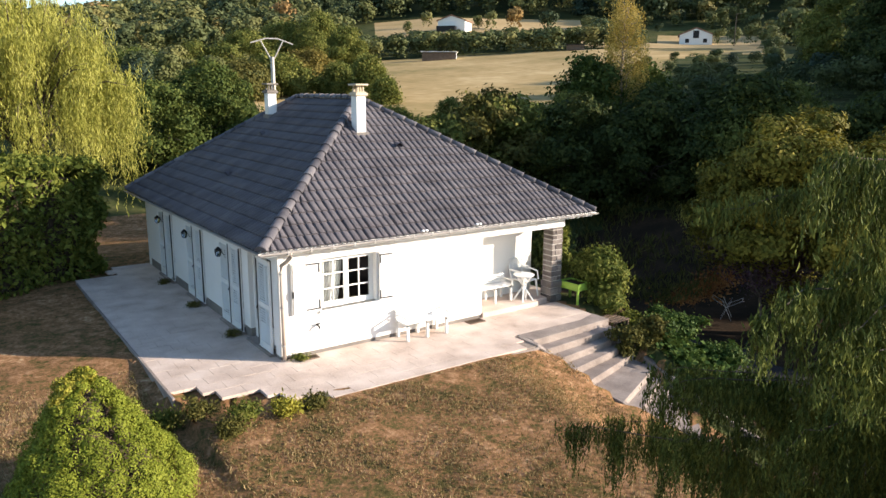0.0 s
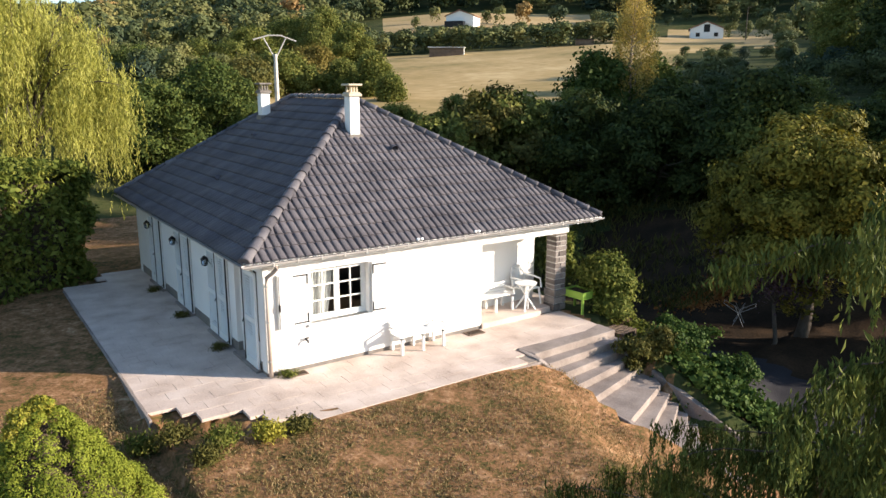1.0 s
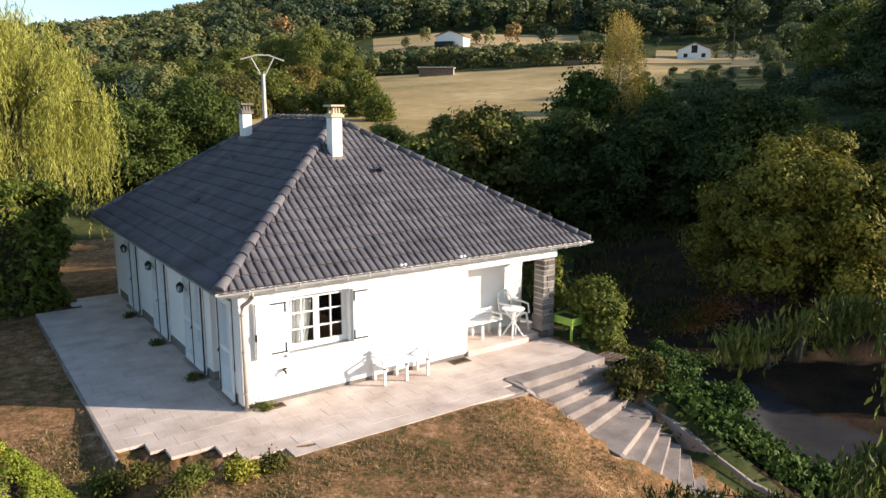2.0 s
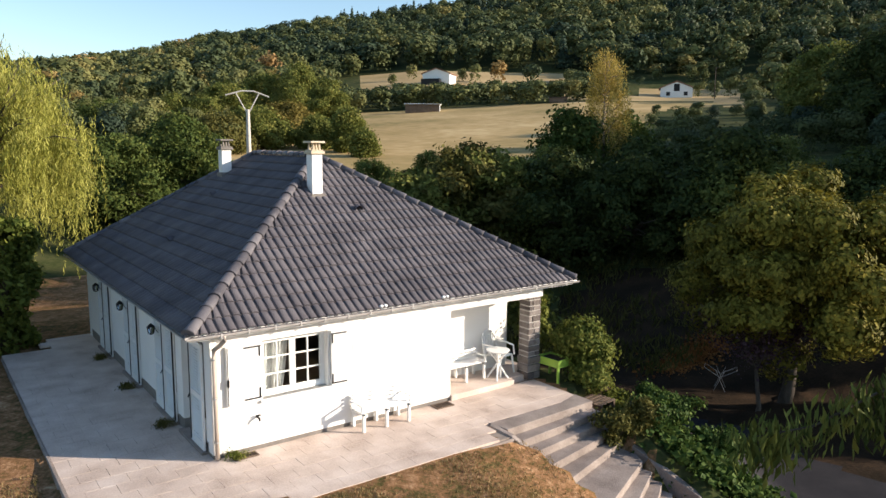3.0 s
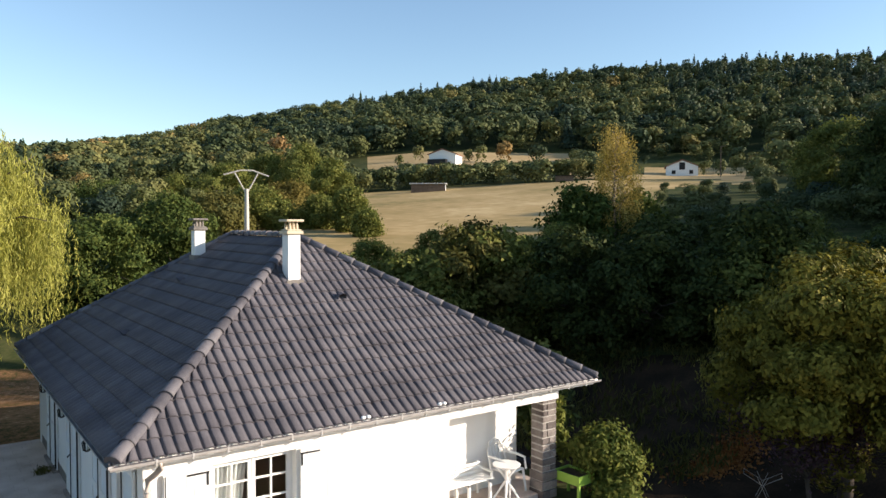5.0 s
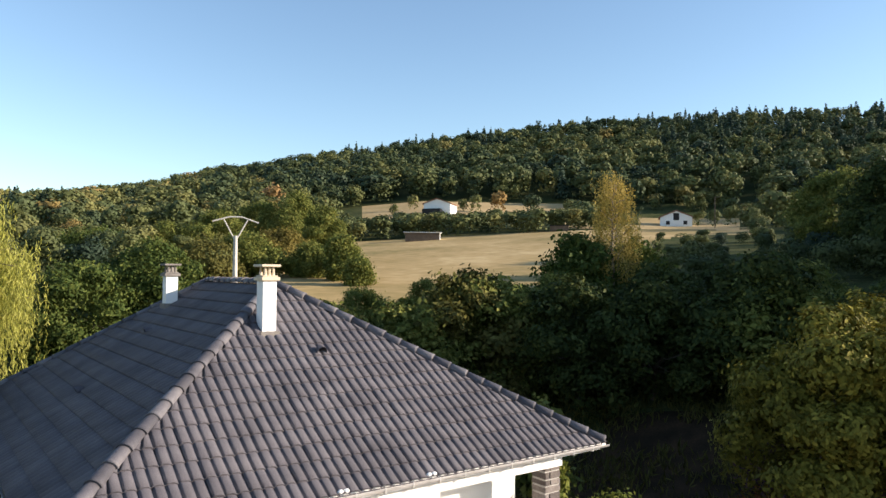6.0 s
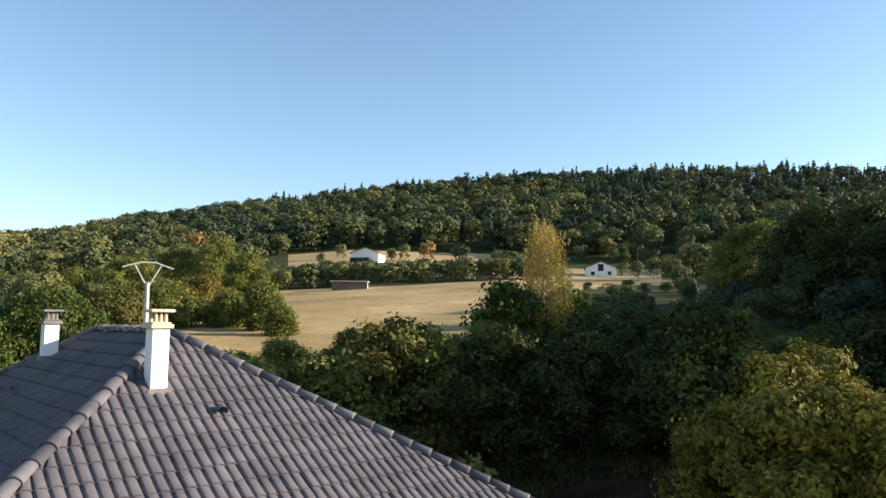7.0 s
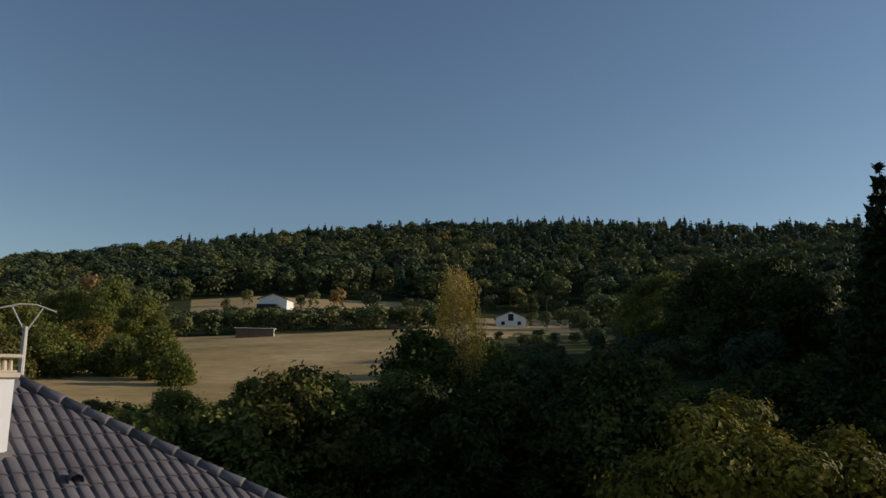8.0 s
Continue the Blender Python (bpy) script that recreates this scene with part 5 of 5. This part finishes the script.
# garden furniture
def bench(at, rz, label):
    t = thing("garden_bench", at, rz, label, "bench", "white slatted benches")
    for x in (-0.56, 0.0, 0.56):
        part("leg", boxes((x - 0.03, x + 0.03, -0.26, -0.20, 0, 0.42), (x - 0.03, x + 0.03, 0.16, 0.22, 0, 0.70), (x - 0.03, x + 0.03, -0.26, 0.22, 0.36, 0.41), bevel=0.006), PLASTIC, t)
    for k in range(4):
        part("seat_slat", boxes((-0.65, 0.65, -0.27 + 0.115 * k, -0.18 + 0.115 * k, 0.42, 0.445), bevel=0.006), PLASTIC, t)
    for k in range(3):
        part("back_slat", boxes((-0.65, 0.65, 0.135, 0.158, 0.46 + 0.085 * k, 0.52 + 0.085 * k), bevel=0.006), PLASTIC, t)
    for x in (-0.6, 0.6):
        part("armrest", boxes((x - 0.03, x + 0.03, -0.27, 0.18, 0.55, 0.58), (x - 0.025, x + 0.025, -0.26, -0.21, 0.42, 0.55), bevel=0.006), PLASTIC, t)
    return t


bench((3.52, -0.28, 0.004), 0, "white slatted garden bench against the white wall")
bench((6.45, 0.72, 0.13), 0, "white slatted garden bench in the porch")
table = thing("garden_table", (7.30, 0.30, 0.13), label="round white plastic garden table with splayed legs", category="table")
bm = bmesh.new()
bmesh.ops.create_cone(bm, cap_ends=True, segments=40, radius1=0.285, radius2=0.30, depth=0.03, matrix=Matrix.Translation((0, 0, 0.72)))
bmesh.ops.bevel(bm, geom=[e for e in bm.edges if len(e.link_faces) == 2 and e.calc_face_angle(0) > 0.8], offset=0.008, segments=2, affect="EDGES")
part("tabletop", bm, PLASTIC, table)
for k in range(4):
    a = math.pi / 4 + math.pi / 2 * k
    c, s = math.cos(a), math.sin(a)
    part("leg", tube(bmesh.new(), [(-0.22 * c, -0.22 * s, 0.70), (0, 0, 0.40), (0.27 * c, 0.27 * s, 0.0)], [0.025, 0.028, 0.022], 8), PLASTIC, table)
chair = thing("garden_chair", (7.60, 0.62, 0.13), 12, "white plastic garden armchair in the porch", "chair")
part("seat", boxes((-0.24, 0.24, -0.24, 0.22, 0.41, 0.44), bevel=0.012), PLASTIC, chair)
bm = bmesh.new()
for k in range(5):
    x = -0.18 + 0.09 * k
    box(bm, x - 0.032, x + 0.032, 0.215, 0.235, 0.42, 0.86 - 0.5 * x * x, bevel=0.006, m=Matrix.Rotation(radians(-9), 4, "X"))
part("backrest", bm, PLASTIC, chair)
part("back_frame", tube(bmesh.new(), [(-0.25, 0.21, 0.42), (-0.25, 0.29, 0.7), (-0.17, 0.345, 0.88), (0, 0.36, 0.92), (0.17, 0.345, 0.88), (0.25, 0.29, 0.7), (0.25, 0.21, 0.42)], 0.022, 8), PLASTIC, chair)
for sx in (-1, 1):
    part("armrest", tube(bmesh.new(), [(0.25 * sx, 0.29, 0.66), (0.28 * sx, 0.0, 0.66), (0.28 * sx, -0.22, 0.63), (0.27 * sx, -0.26, 0.42)], 0.024, 8), PLASTIC, chair)
    for sy in (-0.22, 0.2):
        part("leg", tube(bmesh.new(), [(0.22 * sx, sy, 0.42), (0.27 * sx, sy * 1.2, 0.0)], [0.028, 0.02], 8), PLASTIC, chair)
chair.scale = (1.08, 1.08, 1.14)

planter = thing("planter", (8.74, -0.24, 0.0), 4, "lime-green raised plastic planter on legs", "planter")
part("tray", boxes((-0.26, -0.22, -0.36, 0.36, 0.38, 0.58), (0.22, 0.26, -0.36, 0.36, 0.38, 0.58), (-0.22, 0.22, -0.36, -0.32, 0.38, 0.58), (-0.22, 0.22, 0.32, 0.36, 0.38, 0.58), (-0.22, 0.22, -0.32, 0.32, 0.38, 0.42), bevel=0.006), GREENP, planter)
part("soil", boxes((-0.22, 0.22, -0.32, 0.32, 0.42, 0.53)), SOIL_AND_SHADE, planter, "dark potting soil")
for sx in (-0.24, 0.24):
    for sy in (-0.34, 0.34):
        part("leg", boxes((sx - 0.03, sx + 0.03, sy - 0.03, sy + 0.03, -0.12, 0.38), bevel=0.006), GREENP, planter)

tap = thing("wall_tap", (0.87, 0.0, 0.66), label="dark metal outdoor tap on the front wall", category="tap")
part("valve", tube(bmesh.new(), [(0, 0.0, 0), (0, -0.07, 0), (0, -0.12, 0.0), (0, -0.15, -0.05)], [0.02, 0.02, 0.024, 0.016], 8), IRON, tap)
part("handle", boxes((-0.05, 0.05, -0.09, -0.06, 0.03, 0.06), bevel=0.006), IRON, tap)
for x0, x1, y0, y1, lab in ((4.98, 5.46, -0.33, -0.04, "rusty cellar vent grating set in the slabs"), (0.30, 0.78, -0.30, -0.08, "rusty cellar vent grating with weeds")):
    g = thing("vent_grating", ((x0 + x1) / 2, (y0 + y1) / 2, 0.0), label=lab, category="grating")
    w, l = (x1 - x0) / 2, (y1 - y0) / 2
    part("frame", boxes((-w, w, -l, -l + 0.03, 0.0, 0.022), (-w, w, l - 0.03, l, 0.0, 0.022), (-w, -w + 0.03, -l + 0.03, l - 0.03, 0.0, 0.022), (w - 0.03, w, -l + 0.03, l - 0.03, 0.0, 0.022)), BRICKW, g)
    # No hole here: a dark sheet paints the recess's shade.
    part("pit_shade", boxes((-w + 0.03, w - 0.03, -l + 0.03, l - 0.03, 0.004, 0.010)), SOIL_AND_SHADE, g, "dark sheet in place of the shaded recess")
    for k in range(7):
        x = -w + 0.06 + (2 * w - 0.12) * k / 6
        part("bar", boxes((x - 0.006, x + 0.006, -l + 0.03, l - 0.03, 0.010, 0.02)), BRICKW, g)
for k, (x, y) in enumerate(((-0.28, 2.2), (-0.3, 5.15), (-0.32, 8.1), (0.35, -0.18))):
    tree("weed_tuft", (x, y, 0.0), [(0, 0, 0.06, 0.22, 0.16, 0.08)], 0.05, 0.006, 500, 0.03, L_OLIVE if k < 3 else L_SHRUB, 500 + k, "dark weeds growing between the slabs", "weeds", clump=0.05, shell=0.1, down=-0.4, slim=0.3, group="weeds on the terrace")

# clothes horse and post in the shaded yard
airer = thing("clothes_airer", (18.0, 0.8, gz(18.0, 0.8)), 30, "folding clothes airer standing in the shaded yard", "airer")
airer.scale = (0.62, 0.62, 0.8)
for sx in (-1, 1):
    part("frame", tube(bmesh.new(), [(0.4 * sx, -0.3, 0), (0.4 * sx, 0.25, 0.95)], 0.012, 6), ZINC, airer)
    part("frame", tube(bmesh.new(), [(0.4 * sx, 0.3, 0), (0.4 * sx, -0.25, 0.95)], 0.012, 6), ZINC, airer)
    part("wing", tube(bmesh.new(), [(-0.4, 0.0, 0.62), (-0.4, 0.85 * sx, 1.0), (0.4, 0.85 * sx, 1.0), (0.4, 0.0, 0.62)], 0.010, 6), ZINC, airer)

# power line pole
pole = thing("power_pole", (*from_bearing(69.8, 55), gz(*from_bearing(69.8, 55))), -20, "pale concrete power pole with a forked steel head", "pole")
ptop = CZ + 55 * math.tan(radians(2.35)) - gz(*from_bearing(69.8, 55))
part("shaft", tube(bmesh.new(), [(0, 0, -0.5), (0, 0, ptop + 0.4)], [0.2, 0.14], 8), POLE, pole)
bm = tube(bmesh.new(), [(0, 0, ptop), (-0.85, 0, ptop + 1.6)], 0.055, 6)
tube(bm, [(0, 0, ptop), (0.85, 0, ptop + 1.6)], 0.055, 6)
part("fork", bm, POLE, pole)
part("crossarm", tube(bmesh.new(), [(-1.65, 0, ptop + 1.45), (-0.45, 0, ptop + 1.8), (0.45, 0, ptop + 1.8), (1.65, 0, ptop + 1.38)], 0.06, 6), POLE, pole)

# far buildings
def far_house(name, az, r, w, l, wall_h, roof_h, rz, label):
    x, y = from_bearing(az, r)
    t = thing(name, (x, y, gz(x, y)), rz, label, "house")
    bm = boxes((-w / 2, w / 2, -l / 2, l / 2, -2, wall_h))
    gable = [(-w / 2, wall_h), (w / 2, wall_h), (0, wall_h + roof_h * 0.94)]
    f = [bm.verts.new((px, -l / 2, pz)) for px, pz in gable]
    b = [bm.verts.new((px, l / 2, pz)) for px, pz in gable]
    bm.faces.new(f)
    bm.faces.new(b[::-1])
    part("wall", bm, PAINT, t)
    for s in (-1, 1):
        bm = bmesh.new()
        pts = [(0, wall_h + roof_h), (s * (w / 2 + 0.5), wall_h - roof_h * 0.08), (s * (w / 2 + 0.5), wall_h - roof_h * 0.08 + 0.25), (0, wall_h + roof_h + 0.25)]
        lo = [bm.verts.new((px, -l / 2 - 0.4, pz)) for px, pz in pts]
        hi = [bm.verts.new((px, l / 2 + 0.4, pz)) for px, pz in pts]
        bm.faces.new(lo)
        bm.faces.new(hi[::-1])
        for i in range(4):
            bm.faces.new((lo[i], lo[(i + 1) % 4], hi[(i + 1) % 4], hi[i]))
        bmesh.ops.recalc_face_normals(bm, faces=bm.faces)
        part("roof", bm, PINKROOF, t, "reddish tile roof")
    return t, wall_h, l


h1, wh, l = far_house("far_house", 53.8, 250, 9.4, 9.0, 2.9, 1.7, -52, "white farmhouse with a low gable below the wood")
part("lean_to", boxes((-4.6, 1.8, -l / 2 - 2.2, -l / 2 - 0.02, -1.5, 1.1)), IRON, h1, "dark lean-to along the wall")
h2, wh, l = far_house("far_house", 35.7, 250, 9.8, 10.0, 2.7, 2.1, -52, "white house with a clipped gable on the hillside")
part("upper_window", boxes((-0.9, 0.9, -l / 2 - 0.06, -l / 2 - 0.01, 1.7, 4.0)), IRON, h2, "dark loggia opening")
for x in (-3.2, 2.2):
    part("window", boxes((x, x + 1.2, -l / 2 - 0.05, -l / 2 - 0.01, 0.3, 1.5)), IRON, h2)
x, y = from_bearing(55.2, 131)
shed = thing("field_shed", (x, y, gz(x, y)), -38, "long low timber field shed with a pale sheet roof", "shed")
part("wall", boxes((-3.1, 3.1, -1.3, 1.3, -0.5, 1.25)), BRICKW, shed)
part("end_wall", boxes((3.1, 3.16, -1.3, 1.3, -0.5, 1.35)), PAINT, shed, "pale end wall")
part("roof", boxes((-3.4, 3.4, -1.6, 1.5, 1.36, 1.46)), PAINT, shed, "pale sheet roof")
x, y = from_bearing(44.4, 138)
pile = thing("wood_stack", (x, y, gz(x, y)), -45, "stack of logs under a dark sheet at the field's top edge", "wood stack")
part("logs", boxes((-1.7, 1.7, -0.6, 0.6, 0, 1.0), bevel=0.05), BRICKW, pile)
part("cover", boxes((-1.85, 1.85, -0.75, 0.75, 1.02, 1.12)), IRON, pile)
x, y = from_bearing(32.9, 200)
pole2 = thing("street_lamp", (x, y, gz(x, y)), label="slim street lamp post on the hillside lane", category="street lamp")
part("post", tube(bmesh.new(), [(0, 0, -1), (0, 0, 8.0)], [0.14, 0.1], 6), BARK, pole2)
part("arm", tube(bmesh.new(), [(0, 0, 7.8), (1.2, -0.8, 8.1)], 0.06, 5), BARK, pole2)

# ---- woods and orchard rows ----
def wood_tree(seed, conifer=False, n=210, flake=1.0):
    """A far tree, unit height: leaf clumps facing outward on many lobes."""
    rng = np.random.default_rng(seed)
    if conifer:
        z = 1 - np.sqrt(rng.random(n)) * 0.93
        a = rng.random(n) * 6.283
        r = (1.04 - z) * 0.30 * rng.uniform(0.45, 1.05, n) * (0.8 + 0.25 * np.sin(z * 70))
        c = np.stack([r * np.cos(a), r * np.sin(a), z], 1)
        out = np.stack([np.cos(a), np.sin(a), 0.5 + 0 * a], 1)
    else:
        k = 11
        d = rng.normal(size=(k, 3))
        d[:, 2] = d[:, 2] * 0.9 + 0.35
        d /= np.linalg.norm(d, axis=1, keepdims=True)
        mid = d * (0.22, 0.22, 0.26) * rng.uniform(0.55, 1.05, (k, 1)) + (0, 0, 0.56)
        rad = rng.uniform(0.13, 0.22, k)
        pick = rng.integers(0, k, n)
        out = rng.normal(size=(n, 3))
        out[:, 2] = out[:, 2] * 0.8 + 0.3
        out /= np.linalg.norm(out, axis=1, keepdims=True)
        c = mid[pick] + out * rad[pick, None] * rng.uniform(0.8, 1.08, (n, 1))
        low = rng.random(n) < 0.12
        c[low, 2] *= rng.uniform(0.2, 0.8, low.sum())
    nrm = out + rng.normal(size=(n, 3)) * 0.17
    nrm /= np.linalg.norm(nrm, axis=1, keepdims=True)
    t1 = np.cross(nrm, rng.normal(size=(n, 3)))
    t1 /= np.linalg.norm(t1, axis=1, keepdims=True) + 1e-9
    t2 = np.cross(nrm, t1)
    s = rng.uniform(0.045, 0.082, (n, 1)) * flake * (0.7 if conifer else 1.0)
    return np.stack([c + t1 * s, c + t2 * s * 0.75, c - t1 * s, c - t2 * s * 0.75], 1).reshape(-1, 3)


KINDS = [wood_tree(600 + k, False, 330, 0.83) for k in range(8)] + [wood_tree(640 + k, True) for k in range(4)] + [wood_tree(660 + k, False, 420, 0.78) for k in range(8)] + [wood_tree(680 + k, False, 1500, 0.44) for k in range(8)]


def woods(name, spots, label):
    """Spots: x, y, height, width factor, kind, tint."""
    vs, tints = [], []
    for x, y, h, w, kind, tint in spots:
        a = (x * 7.3 + y * 3.1) % 6.283
        c, s = math.cos(a), math.sin(a)
        v = KINDS[kind]
        vs.append(np.stack([(v[:, 0] * c - v[:, 1] * s) * h * w + x, (v[:, 0] * s + v[:, 1] * c) * h * w + y, v[:, 2] * h], 1))
        tints.append(np.full(len(v), tint))
    zs = ground_z(np.array([s[0] for s in spots]), np.array([s[1] for s in spots]))
    for v, z in zip(vs, zs):
        v[:, 2] += z - 0.3
    vs, tints = np.concatenate(vs), np.concatenate(tints)
    me = array_mesh(name, vs, np.arange(len(vs)).reshape(-1, 4))
    at = me.attributes.new("tint", "FLOAT", "POINT")
    at.data.foreach_set("value", tints.astype(np.float32))
    me.materials.append(WOODS)
    return tagged(new(name, me), label, "woods", kind="stuff")


rng = np.random.default_rng(700)
spots = []
for r in np.concatenate([np.arange(298, 440, 9.5), np.arange(440, 570, 15), np.arange(575, 640, 11)]):
    step = math.degrees(8.8 / r)
    for az in np.arange(-4, 100, step):
        rr, aa = r + float(rng.normal()) * 4, az + float(rng.normal()) * step * 0.4
        if rr < 310 and 44 < aa < 60:
            continue
        x, y = from_bearing(aa, rr)
        patch = noise.noise((x * 0.012, y * 0.012, 1.0)) * 0.5 + 0.5
        stand = noise.noise((x * 0.022, y * 0.022, 4.0))
        ridge_top = rr > 590 and aa < 62
        dark_top = aa < 37 and rr > 455
        con = rng.random() < (0.62 if dark_top else 0.42 if ridge_top else 0.35 if patch < 0.36 else 0.04)
        h = float(rng.uniform(8, 15)) if not con else float(rng.uniform(8, 15)) * (1.15 if ridge_top or dark_top else 1.0)
        tint = float(np.clip(rng.normal(0.10, 0.05) if con else rng.normal(0.36, 0.10) + 0.42 * stand + 0.24 * (rng.random() < 0.07) + (0.16 if aa > 72 else 0), 0, 1))
        spots.append((x, y, h, float(rng.uniform(0.9, 1.6) if con else rng.uniform(0.95, 1.5)), int(rng.integers(8, 12) if con else rng.integers(0, 8)), tint))
woods("hill_wood", spots, "mixed autumn wood covering the hillside")
spots = []
for r in np.arange(140, 168, 5.0):
    for az in np.arange(40, 63, 1.55):
        x, y = from_bearing(az + float(rng.normal()) * 0.3, r + float(rng.normal()) * 1.2)
        spots.append((x, y, float(rng.uniform(4.0, 5.4)), 1.25, int(rng.integers(12, 20)), float(np.clip(rng.normal(0.5, 0.1), 0, 1))))
woods("orchard", spots, "rows of green orchard trees above the mown field")
spots = []
for r in np.concatenate([np.arange(140, 172, 8), np.arange(172, 296, 9)]):
    for az in np.arange(0, 100, math.degrees(8.5 / r)):
        aa, rr = az + float(rng.normal()) * 0.6, r + float(rng.normal()) * 4
        keep = noise.noise((aa * 0.21, rr * 0.03, 8.0))
        if rr < 172 and aa > 38.5:
            continue
        if (44 < aa < 61 and (rr > 222 or keep < 0.05)) or (31.0 < aa < 39.5 and rr < 270):
            continue
        x, y = from_bearing(aa, rr)
        spots.append((x, y, (float(rng.uniform(1.5, 3.0)) if 44 < aa else float(rng.uniform(4, 8))) if 29 < aa < 62 else float(rng.uniform(6, 10)), 1.15, int(rng.integers(12, 20)), float(np.clip(rng.normal(0.5, 0.17), 0, 1))))
for az, r, h, t in ((49.2, 262, 10, 0.93), (56.0, 268, 7, 0.72), (51.0, 255, 8, 0.6), (46.6, 250, 10, 0.2), (52.0, 262, 6, 0.65), (57.5, 240, 5, 0.6), (34.0, 240, 6, 0.6), (33.0, 225, 6, 0.5), (31.8, 215, 7, 0.6)):
    spots.append((*from_bearing(az, r), h, 1.0, 12 + int(az * 7) % 8, t))
for r in (66, 76, 86, 96, 104):
    for az in np.arange(30.0, 38.0, math.degrees(3.2 / r)):
        aa, rr = az + float(rng.normal()) * 0.5, r + float(rng.normal()) * 2
        x, y = from_bearing(aa, rr)
        h = CZ + rr * math.tan(radians(float(np.interp(aa, [31, 34, 38], [1.1, 1.7, 2.3])))) - gz(x, y)
        spots.append((x, y, float(np.clip(h, 2.3, 6.0)) * float(rng.uniform(0.75, 1.1)), 1.35, int(rng.integers(20, 28)), float(np.clip(rng.normal(0.42, 0.12), 0, 1))))
woods("hillside_trees", spots, "scattered trees and bushes round the far houses")
spots = []
for r in np.arange(56, 150, 7.5):
    for az in np.arange(4, 36.5, math.degrees(7.0 / r)):
        aa, rr = az + float(rng.normal()) * 1.0, r + float(rng.normal()) * 3
        if 30.5 < aa and rr > 64:
            continue
        x, y = from_bearing(aa, rr)
        el = np.interp(aa, [5, 17, 25, 31, 37], [6.0, 5.2, 4.0, 2.7, 2.5])
        h = min(float(rng.uniform(0.75, 1.0)) * max(4.0, CZ + rr * math.tan(radians(el)) - gz(x, y)), 17)
        spots.append((x, y, h, 1.2, int(rng.integers(20, 28)), float(np.clip(rng.normal(0.42, 0.16), 0, 1))))
# Unseen tall trees, added sunward to shade the valley and hedgerow.
for r in np.arange(46, 112, 8.0):
    for az in np.arange(-24, 5.5, math.degrees(6.5 / r)):
        x, y = from_bearing(az + float(rng.normal()) * 0.6, r + float(rng.normal()) * 2)
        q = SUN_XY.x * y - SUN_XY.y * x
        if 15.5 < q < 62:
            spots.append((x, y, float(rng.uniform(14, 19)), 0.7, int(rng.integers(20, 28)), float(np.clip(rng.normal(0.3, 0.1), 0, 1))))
woods("valley_wood", spots, "dark broadleaf wood along the valley side, with unseen trees added for shade")
spots = []
for r in np.arange(58, 135, 8):
    for az in np.arange(72.5, 104, math.degrees(7.0 / r)):
        aa, rr = az + float(rng.normal()) * 1.0, r + float(rng.normal()) * 3
        x, y = from_bearing(aa, rr)
        spots.append((x, y, float(rng.uniform(3.2, 5.6)), 1.15, int(rng.integers(20, 28)), float(np.clip(rng.normal(0.5, 0.15), 0, 1))))
woods("west_wood", spots, "green trees on the slope beyond the garden")

# ---- grass on the near lawn ----
rng = np.random.default_rng(800)
n = 170000
x, y = rng.uniform(-9, 6.0, n), rng.uniform(-9.5, 1.5, n)
ok = ((y < -2.5) | (x < -2.75)) & ~((x > 5.8) & (y > -7))
patch = np.array([noise.noise((p * 0.9, q * 0.9, 5.0)) for p, q in zip(x, y)])
ok &= patch > rng.uniform(-0.6, 0.35, n)
x, y = x[ok], y[ok]
pts = np.stack([x, y, ground_z(x, y) + 0.02], 1)
gr = tagged(new("grass", leaves("grass", pts, 0.030, rng, -0.7, 0.2)), "short dry grass on the lawn", "grass", kind="stuff")
gr.data.materials.append(L_STRAW)

# ---- rough grass and weeds on the shaded ground beyond the drive ----
rng = np.random.default_rng(820)
n = 30000
x, y = rng.uniform(9.5, 34, n), rng.uniform(3, 30, n)
patch = np.array([noise.noise((p * 0.35, q * 0.35, 2.0)) for p, q in zip(x, y)])
ok = (patch > rng.uniform(-0.5, 0.3, n)) & ~((x > 10.2) & (x < 15.2) & (y < 12.5))
x, y = x[ok], y[ok]
rough = tagged(new("rough_grass", leaves("rough_grass", np.stack([x, y, ground_z(x, y) + 0.12], 1), 0.20, rng, -0.8, 0.12)), "long rough grass in the shade beyond the house", "grass", kind="stuff")
rough.data.materials.append(L_OLIVE)
